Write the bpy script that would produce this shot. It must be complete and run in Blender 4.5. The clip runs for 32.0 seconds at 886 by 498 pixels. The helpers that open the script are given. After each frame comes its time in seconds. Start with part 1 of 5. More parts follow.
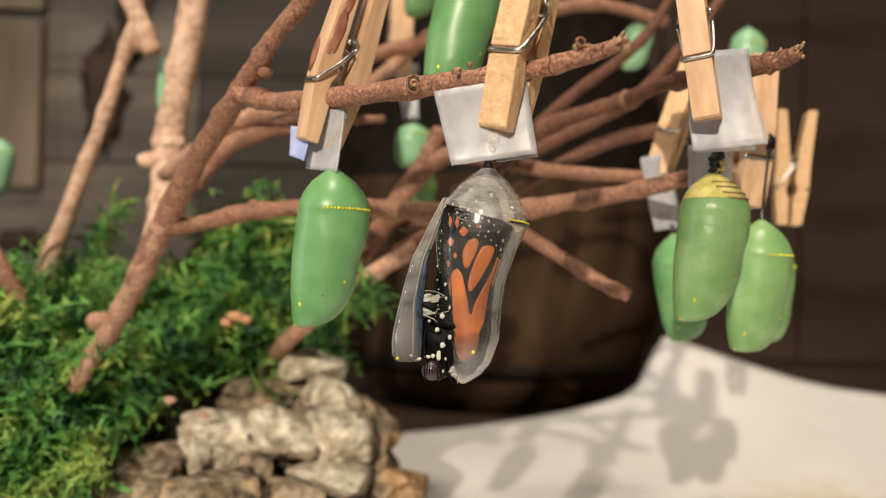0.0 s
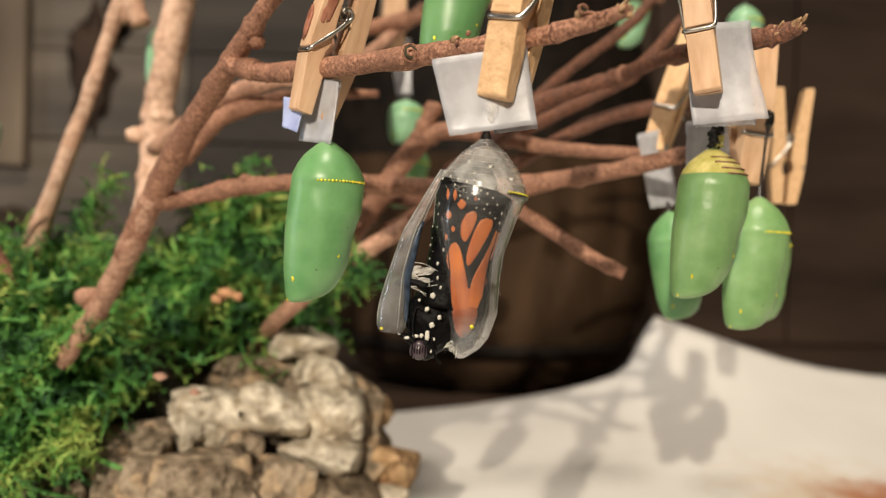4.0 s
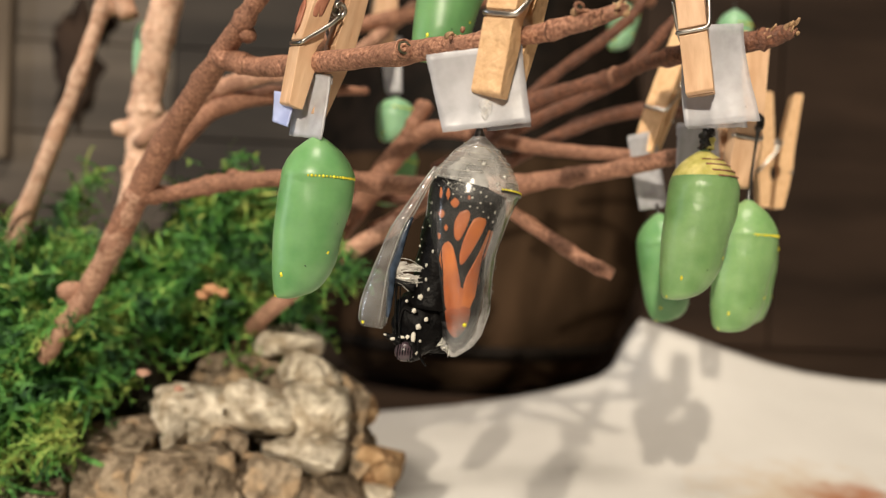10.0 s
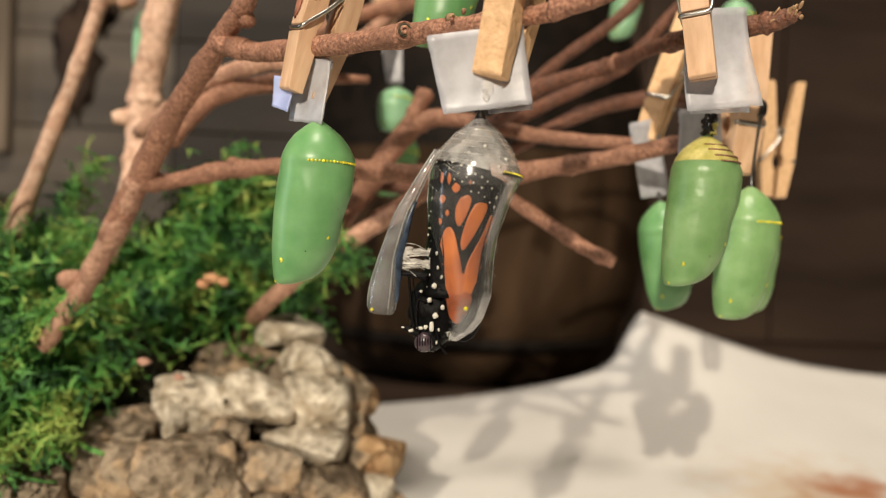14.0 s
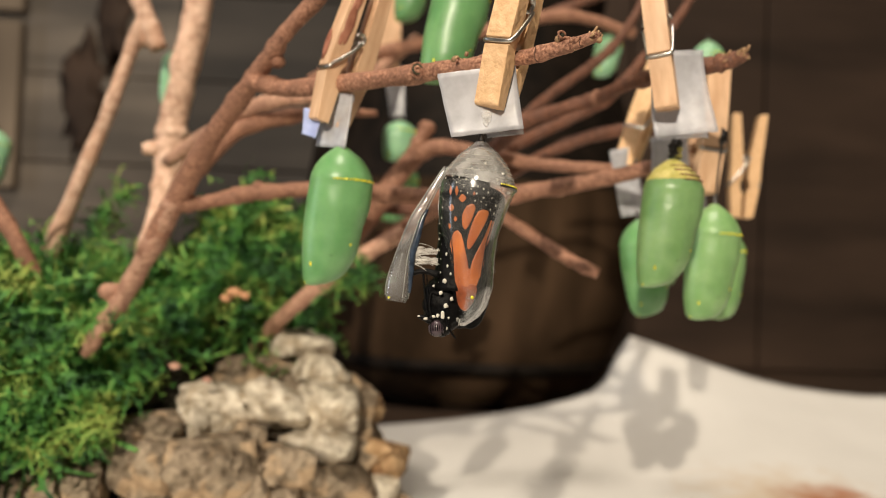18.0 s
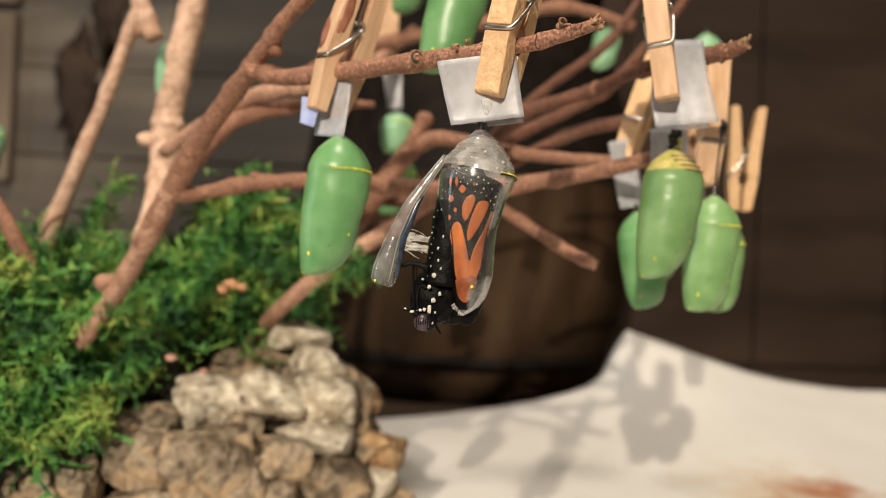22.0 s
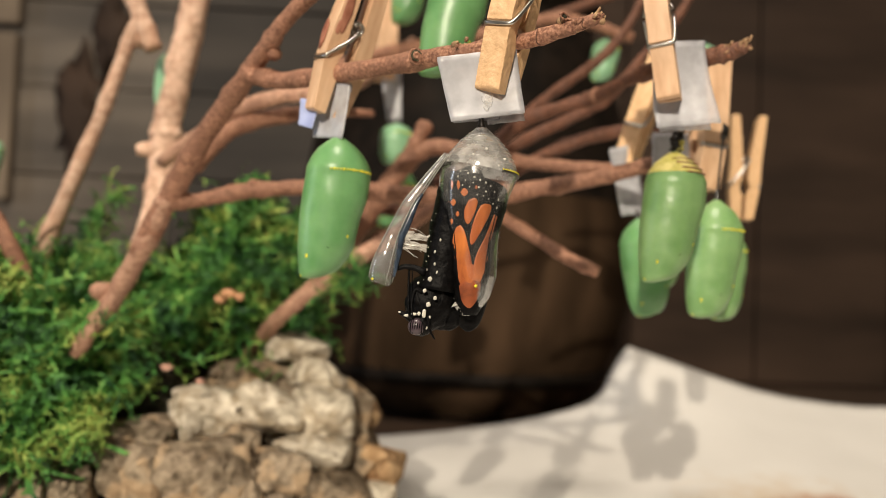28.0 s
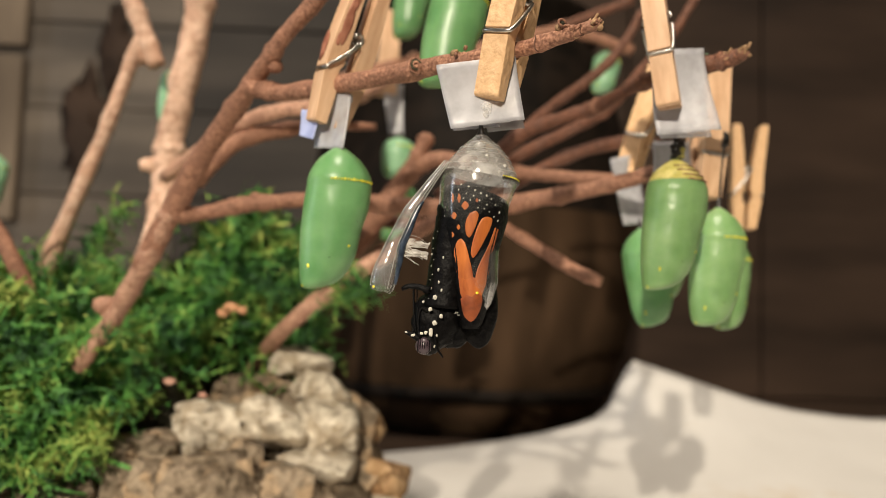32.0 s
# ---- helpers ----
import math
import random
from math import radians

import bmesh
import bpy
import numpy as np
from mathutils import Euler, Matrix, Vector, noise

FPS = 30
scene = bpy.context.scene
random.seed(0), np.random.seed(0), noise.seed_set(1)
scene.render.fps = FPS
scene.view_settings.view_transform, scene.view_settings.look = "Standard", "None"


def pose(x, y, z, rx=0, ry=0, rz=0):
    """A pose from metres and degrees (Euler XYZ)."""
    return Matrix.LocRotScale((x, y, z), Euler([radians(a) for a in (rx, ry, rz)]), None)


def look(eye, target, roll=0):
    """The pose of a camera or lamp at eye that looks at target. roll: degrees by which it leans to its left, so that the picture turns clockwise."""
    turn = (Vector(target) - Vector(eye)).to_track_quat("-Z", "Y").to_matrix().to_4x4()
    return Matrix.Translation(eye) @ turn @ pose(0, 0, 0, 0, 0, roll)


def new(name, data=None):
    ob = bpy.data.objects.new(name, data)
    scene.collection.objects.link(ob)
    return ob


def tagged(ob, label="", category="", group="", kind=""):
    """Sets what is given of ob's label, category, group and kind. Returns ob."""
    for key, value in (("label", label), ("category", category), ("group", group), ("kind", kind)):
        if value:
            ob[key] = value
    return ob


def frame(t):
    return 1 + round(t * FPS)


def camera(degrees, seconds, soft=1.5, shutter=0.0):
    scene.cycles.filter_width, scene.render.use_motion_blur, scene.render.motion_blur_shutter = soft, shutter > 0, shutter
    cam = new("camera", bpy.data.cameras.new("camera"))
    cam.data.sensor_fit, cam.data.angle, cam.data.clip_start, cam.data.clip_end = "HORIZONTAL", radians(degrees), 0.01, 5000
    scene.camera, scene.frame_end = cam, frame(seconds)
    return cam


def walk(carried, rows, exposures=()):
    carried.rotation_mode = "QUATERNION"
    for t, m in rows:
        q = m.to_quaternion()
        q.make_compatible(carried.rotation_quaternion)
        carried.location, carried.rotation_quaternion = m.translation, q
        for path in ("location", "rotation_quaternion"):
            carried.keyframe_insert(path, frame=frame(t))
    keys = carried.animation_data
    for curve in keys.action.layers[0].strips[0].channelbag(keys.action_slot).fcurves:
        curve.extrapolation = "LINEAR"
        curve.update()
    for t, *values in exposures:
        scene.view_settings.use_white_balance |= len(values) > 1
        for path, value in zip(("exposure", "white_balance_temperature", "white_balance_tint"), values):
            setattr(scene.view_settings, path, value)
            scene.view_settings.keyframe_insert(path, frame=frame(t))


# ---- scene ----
cam = camera(60.61, 32.0, soft=0.5)
PATH = [
    (0, (0.00898, 0.01041, 0.10809), (0.0025, 2.0103, 0.1243), 1.53),
    (0.5, (0.00891, 0.01063, 0.10815), (-0.0040, 2.0106, 0.1192), 1.55),
    (1, (0.00884, 0.01100, 0.10791), (-0.0115, 2.0109, 0.1139), 1.63),
    (1.5, (0.00878, 0.01116, 0.10735), (-0.0064, 2.0111, 0.1063), 1.71),
    (2, (0.00849, 0.01083, 0.10769), (0.0023, 2.0108, 0.0991), 1.79),
    (2.5, (0.00849, 0.01130, 0.10717), (0.0132, 2.0112, 0.0928), 1.76),
    (3, (0.00828, 0.01243, 0.10641), (0.0262, 2.0122, 0.0823), 1.79),
    (3.5, (0.00802, 0.01246, 0.10662), (0.0295, 2.0121, 0.0749), 1.82),
    (5.5, (0.00808, 0.01223, 0.10714), (0.0275, 2.0119, 0.0777), 1.86),
    (6, (0.00768, 0.01227, 0.10738), (0.0414, 2.0118, 0.0790), 2.18),
    (6.5, (0.00747, 0.01267, 0.10709), (0.0489, 2.0121, 0.0797), 2.31),
    (7, (0.00729, 0.01309, 0.10688), (0.0529, 2.0123, 0.0769), 2.27),
    (7.5, (0.00767, 0.01328, 0.10638), (0.0522, 2.0125, 0.0719), 2.28),
    (8, (0.00728, 0.01293, 0.10633), (0.0586, 2.0120, 0.0755), 2.43),
    (8.5, (0.00724, 0.01361, 0.10572), (0.0635, 2.0126, 0.0746), 2.59),
    (9, (0.00730, 0.01373, 0.10572), (0.0648, 2.0126, 0.0698), 2.62),
    (9.5, (0.00744, 0.01331, 0.10581), (0.0656, 2.0122, 0.0729), 2.67),
    (10, (0.00720, 0.01322, 0.10628), (0.0671, 2.0121, 0.0779), 2.66),
    (10.5, (0.00690, 0.01360, 0.10577), (0.0676, 2.0125, 0.0806), 2.72),
    (11, (0.00733, 0.01373, 0.10586), (0.0660, 2.0127, 0.0805), 2.74),
    (11.5, (0.00721, 0.01370, 0.10560), (0.0676, 2.0126, 0.0771), 2.71),
    (12, (0.00735, 0.01332, 0.10529), (0.0652, 2.0122, 0.0700), 2.62),
    (12.5, (0.00685, 0.01359, 0.10498), (0.0646, 2.0124, 0.0667), 2.70),
    (13, (0.00718, 0.01358, 0.10475), (0.0654, 2.0124, 0.0666), 2.67),
    (13.5, (0.00731, 0.01394, 0.10475), (0.0658, 2.0127, 0.0649), 2.65),
    (15.5, (0.00703, 0.01350, 0.10312), (0.0643, 2.0121, 0.0556), 2.66),
    (16, (0.00688, 0.01336, 0.10234), (0.0660, 2.0113, 0.0336), 2.54),
    (16.5, (0.00733, 0.00641, 0.10089), (0.0612, 2.0043, 0.0275), 2.31),
    (17, (0.00694, -0.00195, 0.10138), (0.0690, 1.9969, 0.0737), 2.49),
    (17.5, (0.00517, -0.00775, 0.09830), (0.0720, 1.9910, 0.1238), 2.37),
    (18, (0.00442, -0.00821, 0.09854), (0.0767, 1.9897, 0.1554), 2.40),
    (18.5, (0.00436, -0.00797, 0.09907), (0.0708, 1.9901, 0.1556), 2.37),
    (19, (0.00391, -0.00804, 0.09911), (0.0800, 1.9896, 0.1594), 2.64),
    (19.5, (0.00400, -0.00705, 0.09854), (0.0871, 1.9905, 0.1535), 2.71),
    (20, (0.00380, -0.00779, 0.09824), (0.0859, 1.9898, 0.1520), 2.59),
    (20.5, (0.00379, -0.00757, 0.09781), (0.0805, 1.9903, 0.1470), 2.52),
    (21, (0.00383, -0.00729, 0.09753), (0.0809, 1.9907, 0.1426), 2.52),
    (21.5, (0.00396, -0.00732, 0.09743), (0.0831, 1.9906, 0.1412), 2.53),
    (22, (0.00390, -0.00723, 0.09742), (0.0877, 1.9905, 0.1433), 2.52),
    (22.5, (0.00402, -0.00698, 0.09663), (0.0887, 1.9906, 0.1446), 2.57),
    (23, (0.00377, -0.00655, 0.09653), (0.0877, 1.9911, 0.1434), 2.60),
    (23.5, (0.00389, -0.00650, 0.09622), (0.0961, 1.9907, 0.1468), 2.53),
    (24, (0.00408, -0.00627, 0.09617), (0.0971, 1.9911, 0.1415), 2.43),
    (24.5, (0.00374, -0.00610, 0.09614), (0.0963, 1.9913, 0.1376), 2.43),
    (25, (0.00401, -0.00599, 0.09603), (0.0951, 1.9915, 0.1386), 2.48),
    (25.5, (0.00390, -0.00576, 0.09580), (0.0946, 1.9915, 0.1473), 2.44),
    (27.5, (0.00448, -0.00511, 0.09416), (0.0790, 1.9917, 0.1780), 2.32),
    (28, (0.00399, -0.00495, 0.09363), (0.0875, 1.9906, 0.1967), 2.43),
    (28.5, (0.00348, -0.00473, 0.09354), (0.0910, 1.9898, 0.2124), 2.45),
    (29, (0.00425, -0.00440, 0.09298), (0.0838, 1.9904, 0.2125), 2.22),
    (29.5, (0.00430, -0.00426, 0.09275), (0.0811, 1.9908, 0.2101), 2.06),
    (30, (0.00469, -0.00417, 0.09216), (0.0802, 1.9907, 0.2133), 2.10),
    (30.5, (0.00477, -0.00452, 0.09220), (0.0835, 1.9895, 0.2246), 2.06),
    (31, (0.00467, -0.00445, 0.09243), (0.0812, 1.9893, 0.2304), 1.98),
    (31.5, (0.00472, -0.00400, 0.09179), (0.0775, 1.9897, 0.2321), 1.93),
    (32, (0.00466, -0.00475, 0.09193), (0.0743, 1.9885, 0.2409), 1.93),
]
walk(cam, [(t, look(eye, target, roll)) for t, eye, target, roll in PATH])
cam.data.dof.use_dof = True
cam.data.dof.focus_distance = 0.119
cam.data.dof.aperture_fstop = 15.5

# ---- world and lights ----
world = bpy.data.worlds.new("room_air")
scene.world = world
world.use_nodes = True
world.node_tree.nodes["Background"].inputs[0].default_value = (1.0, 0.86, 0.72, 1)
world.node_tree.nodes["Background"].inputs[1].default_value = 0.028
scene.view_settings.exposure = 0.0


def lamp(name, place, target, size, watts, colour):
    data = bpy.data.lights.new(name, "AREA")
    data.shape, data.size, data.energy, data.color = "DISK", size, watts, colour
    ob = new(name, data)
    ob.matrix_world = look(place, target)
    return ob


lamp("desk_lamp_light", (-0.270, -0.92, 0.568), (0.03, 0.2, 0.1), 0.022, 17.0, (1.0, 0.87, 0.69))
lamp("ceiling_lamp_light", (-0.05, -0.20, 1.55), (0.05, 0.3, 0.0), 0.22, 15.0, (1.0, 0.87, 0.72))
window = lamp("window_light", (-1.7, -0.12, 0.25), (0.0, 0.15, 0.12), 0.16, 5.0, (0.80, 0.88, 1.0))
window.data.shape, window.data.size_y = "RECTANGLE", 0.9


# ---- materials ----
def surf(name, low, high, scale=300.0, rough=0.6, bump=0.3, relief=0.0004, stain=0.35, stretch=(1, 1, 1), metal=0.0, sub=0.0, spec=0.5, vary=0.12, coat=0.0):
    m = bpy.data.materials.new(name)
    m.use_nodes = True
    n, l = m.node_tree.nodes, m.node_tree.links
    b = n["Principled BSDF"]
    tc, mp = n.new("ShaderNodeTexCoord"), n.new("ShaderNodeMapping")
    mp.inputs["Scale"].default_value = stretch
    l.new(tc.outputs["Object"], mp.inputs["Vector"])
    fine, broad = n.new("ShaderNodeTexNoise"), n.new("ShaderNodeTexNoise")
    fine.inputs["Scale"].default_value, fine.inputs["Detail"].default_value = scale, 6
    broad.inputs["Scale"].default_value, broad.inputs["Detail"].default_value = scale * 0.17, 3
    l.new(mp.outputs[0], fine.inputs["Vector"])
    l.new(tc.outputs["Object"], broad.inputs["Vector"])
    ramp = n.new("ShaderNodeValToRGB")
    ramp.color_ramp.elements[0].position, ramp.color_ramp.elements[1].position = 0.32, 0.68
    ramp.color_ramp.elements[0].color, ramp.color_ramp.elements[1].color = (*low, 1), (*high, 1)
    l.new(fine.outputs["Fac"], ramp.inputs[0])
    info = n.new("ShaderNodeObjectInfo")
    hsv = n.new("ShaderNodeHueSaturation")
    rng = n.new("ShaderNodeMapRange")
    rng.inputs["To Min"].default_value, rng.inputs["To Max"].default_value = 1 - vary, 1 + vary
    l.new(info.outputs["Random"], rng.inputs["Value"])
    l.new(rng.outputs[0], hsv.inputs["Value"])
    l.new(ramp.outputs[0], hsv.inputs["Color"])
    mix = n.new("ShaderNodeMix")
    mix.data_type, mix.blend_type = "RGBA", "MULTIPLY"
    mix.inputs[0].default_value = stain
    r2 = n.new("ShaderNodeValToRGB")
    r2.color_ramp.elements[0].position, r2.color_ramp.elements[1].position = 0.35, 0.62
    r2.color_ramp.elements[0].color = (0.45, 0.42, 0.4, 1)
    l.new(broad.outputs["Fac"], r2.inputs[0])
    l.new(hsv.outputs[0], mix.inputs[6])
    l.new(r2.outputs[0], mix.inputs[7])
    l.new(mix.outputs[2], b.inputs["Base Color"])
    b.inputs["Roughness"].default_value, b.inputs["Metallic"].default_value = rough, metal
    b.inputs["Specular IOR Level"].default_value = spec
    b.inputs["Coat Weight"].default_value, b.inputs["Coat Roughness"].default_value = coat, 0.12
    if sub:
        b.inputs["Subsurface Weight"].default_value = sub
        b.inputs["Subsurface Radius"].default_value = (1.0, 1.0, 0.6)
        b.inputs["Subsurface Scale"].default_value = 0.002
    if bump:
        bp = n.new("ShaderNodeBump")
        bp.inputs["Strength"].default_value, bp.inputs["Distance"].default_value = bump, relief
        l.new(fine.outputs["Fac"], bp.inputs["Height"])
        l.new(bp.outputs[0], b.inputs["Normal"])
    return m


def film(name, tint, haze, rough, cloud=400.0, gloss=0.25):
    """A thin clear skin: mostly see-through, a little milky, with a gloss."""
    m = bpy.data.materials.new(name)
    m.use_nodes = True
    n, l = m.node_tree.nodes, m.node_tree.links
    b = n["Principled BSDF"]
    b.inputs["Base Color"].default_value = (*tint, 1)
    b.inputs["Roughness"].default_value = rough
    b.inputs["Specular IOR Level"].default_value = 0.8
    tr = n.new("ShaderNodeBsdfTransparent")
    tc, no = n.new("ShaderNodeTexCoord"), n.new("ShaderNodeTexNoise")
    no.inputs["Scale"].default_value, no.inputs["Detail"].default_value = cloud, 4
    l.new(tc.outputs["Object"], no.inputs["Vector"])
    rng = n.new("ShaderNodeMapRange")
    rng.inputs["From Min"].default_value, rng.inputs["From Max"].default_value = 0.3, 0.7
    rng.inputs["To Min"].default_value, rng.inputs["To Max"].default_value = haze * 0.5, haze * 1.4
    l.new(no.outputs["Fac"], rng.inputs["Value"])
    bp = n.new("ShaderNodeBump")
    bp.inputs["Strength"].default_value, bp.inputs["Distance"].default_value = 0.35, 0.0003
    l.new(no.outputs["Fac"], bp.inputs["Height"])
    l.new(bp.outputs[0], b.inputs["Normal"])
    mix, gl, mg = n.new("ShaderNodeMixShader"), n.new("ShaderNodeBsdfGlossy"), n.new("ShaderNodeMixShader")
    gl.inputs["Roughness"].default_value = rough
    l.new(bp.outputs[0], gl.inputs["Normal"])
    l.new(rng.outputs[0], mix.inputs[0])
    l.new(tr.outputs[0], mix.inputs[1])
    l.new(b.outputs[0], mix.inputs[2])
    fr = n.new("ShaderNodeFresnel")
    fr.inputs["IOR"].default_value = 1.35
    mul = n.new("ShaderNodeMath")
    mul.operation = "MULTIPLY"
    mul.inputs[1].default_value = gloss * 4
    l.new(fr.outputs[0], mul.inputs[0])
    l.new(mul.outputs[0], mg.inputs[0])
    l.new(mix.outputs[0], mg.inputs[1])
    l.new(gl.outputs[0], mg.inputs[2])
    l.new(mg.outputs[0], n["Material Output"].inputs[0])
    return m


BARK = surf("bark", (0.17, 0.066, 0.039), (0.55, 0.29, 0.185), 1700, 0.72, 0.7, 0.0005, 0.55)
BARK_PEACH = surf("peach_bark", (0.33, 0.16, 0.098), (0.68, 0.42, 0.30), 1100, 0.72, 0.8, 0.0006, 0.5)
BARK_RED = surf("red_bark", (0.075, 0.026, 0.014), (0.30, 0.125, 0.070), 1300, 0.68, 1.0, 0.0007, 0.5)
BARK_DARK = surf("bark_fissure", (0.07, 0.03, 0.02), (0.17, 0.085, 0.055), 1300, 0.8, 0.6, 0.0003, 0.4)
BARK_PALE = surf("pale_bark", (0.54, 0.32, 0.22), (0.82, 0.58, 0.44), 420, 0.7, 0.8, 0.0006, 0.35)
BARK_RAW = surf("broken_bark", (0.22, 0.12, 0.06), (0.55, 0.36, 0.2), 900, 0.8, 1.0, 0.0005, 0.4)
PINE = surf("pin_wood", (0.62, 0.38, 0.195), (0.74, 0.485, 0.27), 800, 0.65, 1.0, 0.0006, 0.10, (1, 1, 0.8))
PINE_PINK = surf("pinkish_pin_wood", (0.60, 0.365, 0.215), (0.76, 0.515, 0.33), 500, 0.6, 0.7, 0.0003, 0.3, (1, 1, 0.2))
PINE_STAIN = surf("stained_pin_wood", (0.30, 0.10, 0.055), (0.50, 0.22, 0.14), 400, 0.6, 0.3, 0.0002, 0.4)
WIRE = surf("spring_wire", (0.45, 0.44, 0.42), (0.62, 0.6, 0.57), 900, 0.28, 0.1, 0.0001, 0.3, metal=1.0)
TAPE = film("tape", (0.56, 0.565, 0.61), 0.62, 0.4, 150, 0.05)
SILK = film("silk", (0.85, 0.82, 0.76), 0.42, 0.5, 900, 0.02)
JADE = surf("jade_skin", (0.120, 0.300, 0.112), (0.190, 0.395, 0.168), 180, 0.36, 0.16, 0.0004, 0.30, sub=0.45, vary=0.05)
JADE_OLIVE = surf("olive_jade_skin", (0.160, 0.315, 0.112), (0.262, 0.435, 0.190), 180, 0.36, 0.5, 0.0009, 0.35, sub=0.45, vary=0.05)
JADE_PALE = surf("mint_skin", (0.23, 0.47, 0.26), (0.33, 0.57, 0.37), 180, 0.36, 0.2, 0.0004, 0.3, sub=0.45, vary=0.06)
JADE_YELLOW = surf("yellowing_skin", (0.50, 0.46, 0.09), (0.84, 0.74, 0.30), 500, 0.3, 0.3, 0.0003, 0.4, sub=0.2)
GOLD = surf("gold_spot", (0.75, 0.68, 0.02), (0.95, 0.85, 0.08), 900, 0.3, 0.2, 0.0001, 0.1, metal=0.35)
BLACK = surf("black_scales", (0.0012, 0.0012, 0.0016), (0.005, 0.0045, 0.0045), 900, 0.5, 0.8, 0.0004, 0.3, spec=0.10)
STEM = surf("stem_black", (0.008, 0.007, 0.006), (0.03, 0.025, 0.02), 900, 0.3, 0.4, 0.0002, 0.3)
WHITE = surf("white_scales", (0.52, 0.50, 0.43), (0.70, 0.68, 0.6), 900, 0.6, 0.3, 0.0002, 0.2, spec=0.2)
ORANGE = surf("orange_scales", (0.36, 0.075, 0.012), (0.68, 0.20, 0.035), 520, 0.5, 0.35, 0.0002, 0.6, (1, 1, 0.25))
RUSSET = surf("russet_scales", (0.11, 0.024, 0.008), (0.36, 0.085, 0.020), 420, 0.5, 0.35, 0.0002, 0.5)
DUSKY_SHEEN = surf("dusky_sheen_scales", (0.018, 0.018, 0.026), (0.075, 0.075, 0.095), 420, 0.5, 0.35, 0.0002, 0.3)
EYE = surf("eye", (0.035, 0.02, 0.03), (0.07, 0.05, 0.06), 800, 0.3, 0.3, 0.0001, 0.2, (1, 1, 0.1))
SKIN = film("clear_skin", (0.80, 0.80, 0.78), 0.026, 0.12, 260, 0.10)
SKIN_MILKY = film("milky_skin", (0.80, 0.79, 0.76), 0.40, 0.14, 420, 0.09)
SKIN_VEIL = film("veil_skin", (0.80, 0.80, 0.80), 0.05, 0.2, 300, 0.04)
SKIN_FLAP = film("flap_skin", (0.82, 0.85, 0.86), 0.10, 0.12, 400, 0.15)
SILK_PAD = film("silk_pad", (0.86, 0.85, 0.83), 0.22, 0.5, 900, 0.02)
THREAD = film("membrane", (0.8, 0.78, 0.7), 0.42, 0.3)
STONE = surf("pale_stone", (0.36, 0.30, 0.22), (0.86, 0.79, 0.66), 260, 1.0, 1.0, 0.003, 0.45, spec=0.05)
# Brown stone, darkened further to hold the shade low in the pile.
STONE_BROWN_SHADE = surf("shaded_brown_stone", (0.13, 0.10, 0.07), (0.47, 0.38, 0.28), 260, 1.0, 1.0, 0.003, 0.7, spec=0.05)
STONE_TAN = surf("tan_stone", (0.26, 0.15, 0.07), (0.55, 0.38, 0.22), 130, 0.9, 0.9, 0.003, 0.6, spec=0.2)
SOIL = surf("dark_soil", (0.02, 0.02, 0.012), (0.06, 0.055, 0.03), 300, 0.95, 1.0, 0.002, 0.5)
PAPER = surf("paper", (0.89, 0.87, 0.83), (0.93, 0.91, 0.87), 30, 0.7, 0.25, 0.0015, 0.08)


def crackle(m, scale, tint, patch=70.0, deep=0.85):
    """Dark crevices and patches of another mineral in a stone."""
    n, l = m.node_tree.nodes, m.node_tree.links
    b = n["Principled BSDF"]
    tc, no, vo = n.new("ShaderNodeTexCoord"), n.new("ShaderNodeTexNoise"), n.new("ShaderNodeTexVoronoi")
    no.inputs["Scale"].default_value, no.inputs["Detail"].default_value = scale * 1.3, 4
    vo.feature = "DISTANCE_TO_EDGE"
    vo.inputs["Scale"].default_value = scale
    bend = n.new("ShaderNodeVectorMath")
    bend.operation = "MULTIPLY_ADD"
    bend.inputs[1].default_value = (0.9 / scale,) * 3
    l.new(tc.outputs["Object"], no.inputs["Vector"])
    l.new(no.outputs["Color"], bend.inputs[0])
    l.new(tc.outputs["Object"], bend.inputs[2])
    l.new(bend.outputs[0], vo.inputs["Vector"])
    r = n.new("ShaderNodeValToRGB")
    r.color_ramp.elements[0].position, r.color_ramp.elements[1].position = 0.0, 0.10
    r.color_ramp.elements[0].color, r.color_ramp.elements[1].color = (0.28, 0.22, 0.17, 1), (1, 1, 1, 1)
    l.new(vo.outputs["Distance"], r.inputs[0])
    pn, pr, pm, mm = n.new("ShaderNodeTexNoise"), n.new("ShaderNodeValToRGB"), n.new("ShaderNodeMix"), n.new("ShaderNodeMix")
    pn.inputs["Scale"].default_value, pn.inputs["Detail"].default_value = patch, 5
    l.new(bend.outputs[0], pn.inputs["Vector"])
    pr.color_ramp.elements[0].position, pr.color_ramp.elements[1].position = 0.50, 0.60
    pr.color_ramp.elements[1].color = (0.8, 0.8, 0.8, 1)
    l.new(pn.outputs["Fac"], pr.inputs[0])
    pm.data_type = mm.data_type = "RGBA"
    mm.blend_type = "MULTIPLY"
    mm.inputs[0].default_value = deep
    pm.inputs[7].default_value = (*tint, 1)
    l.new(pr.outputs[0], pm.inputs[0])
    l.new(b.inputs["Base Color"].links[0].from_socket, pm.inputs[6])
    l.new(pm.outputs[2], mm.inputs[6])
    l.new(r.outputs[0], mm.inputs[7])
    l.new(mm.outputs[2], b.inputs["Base Color"])


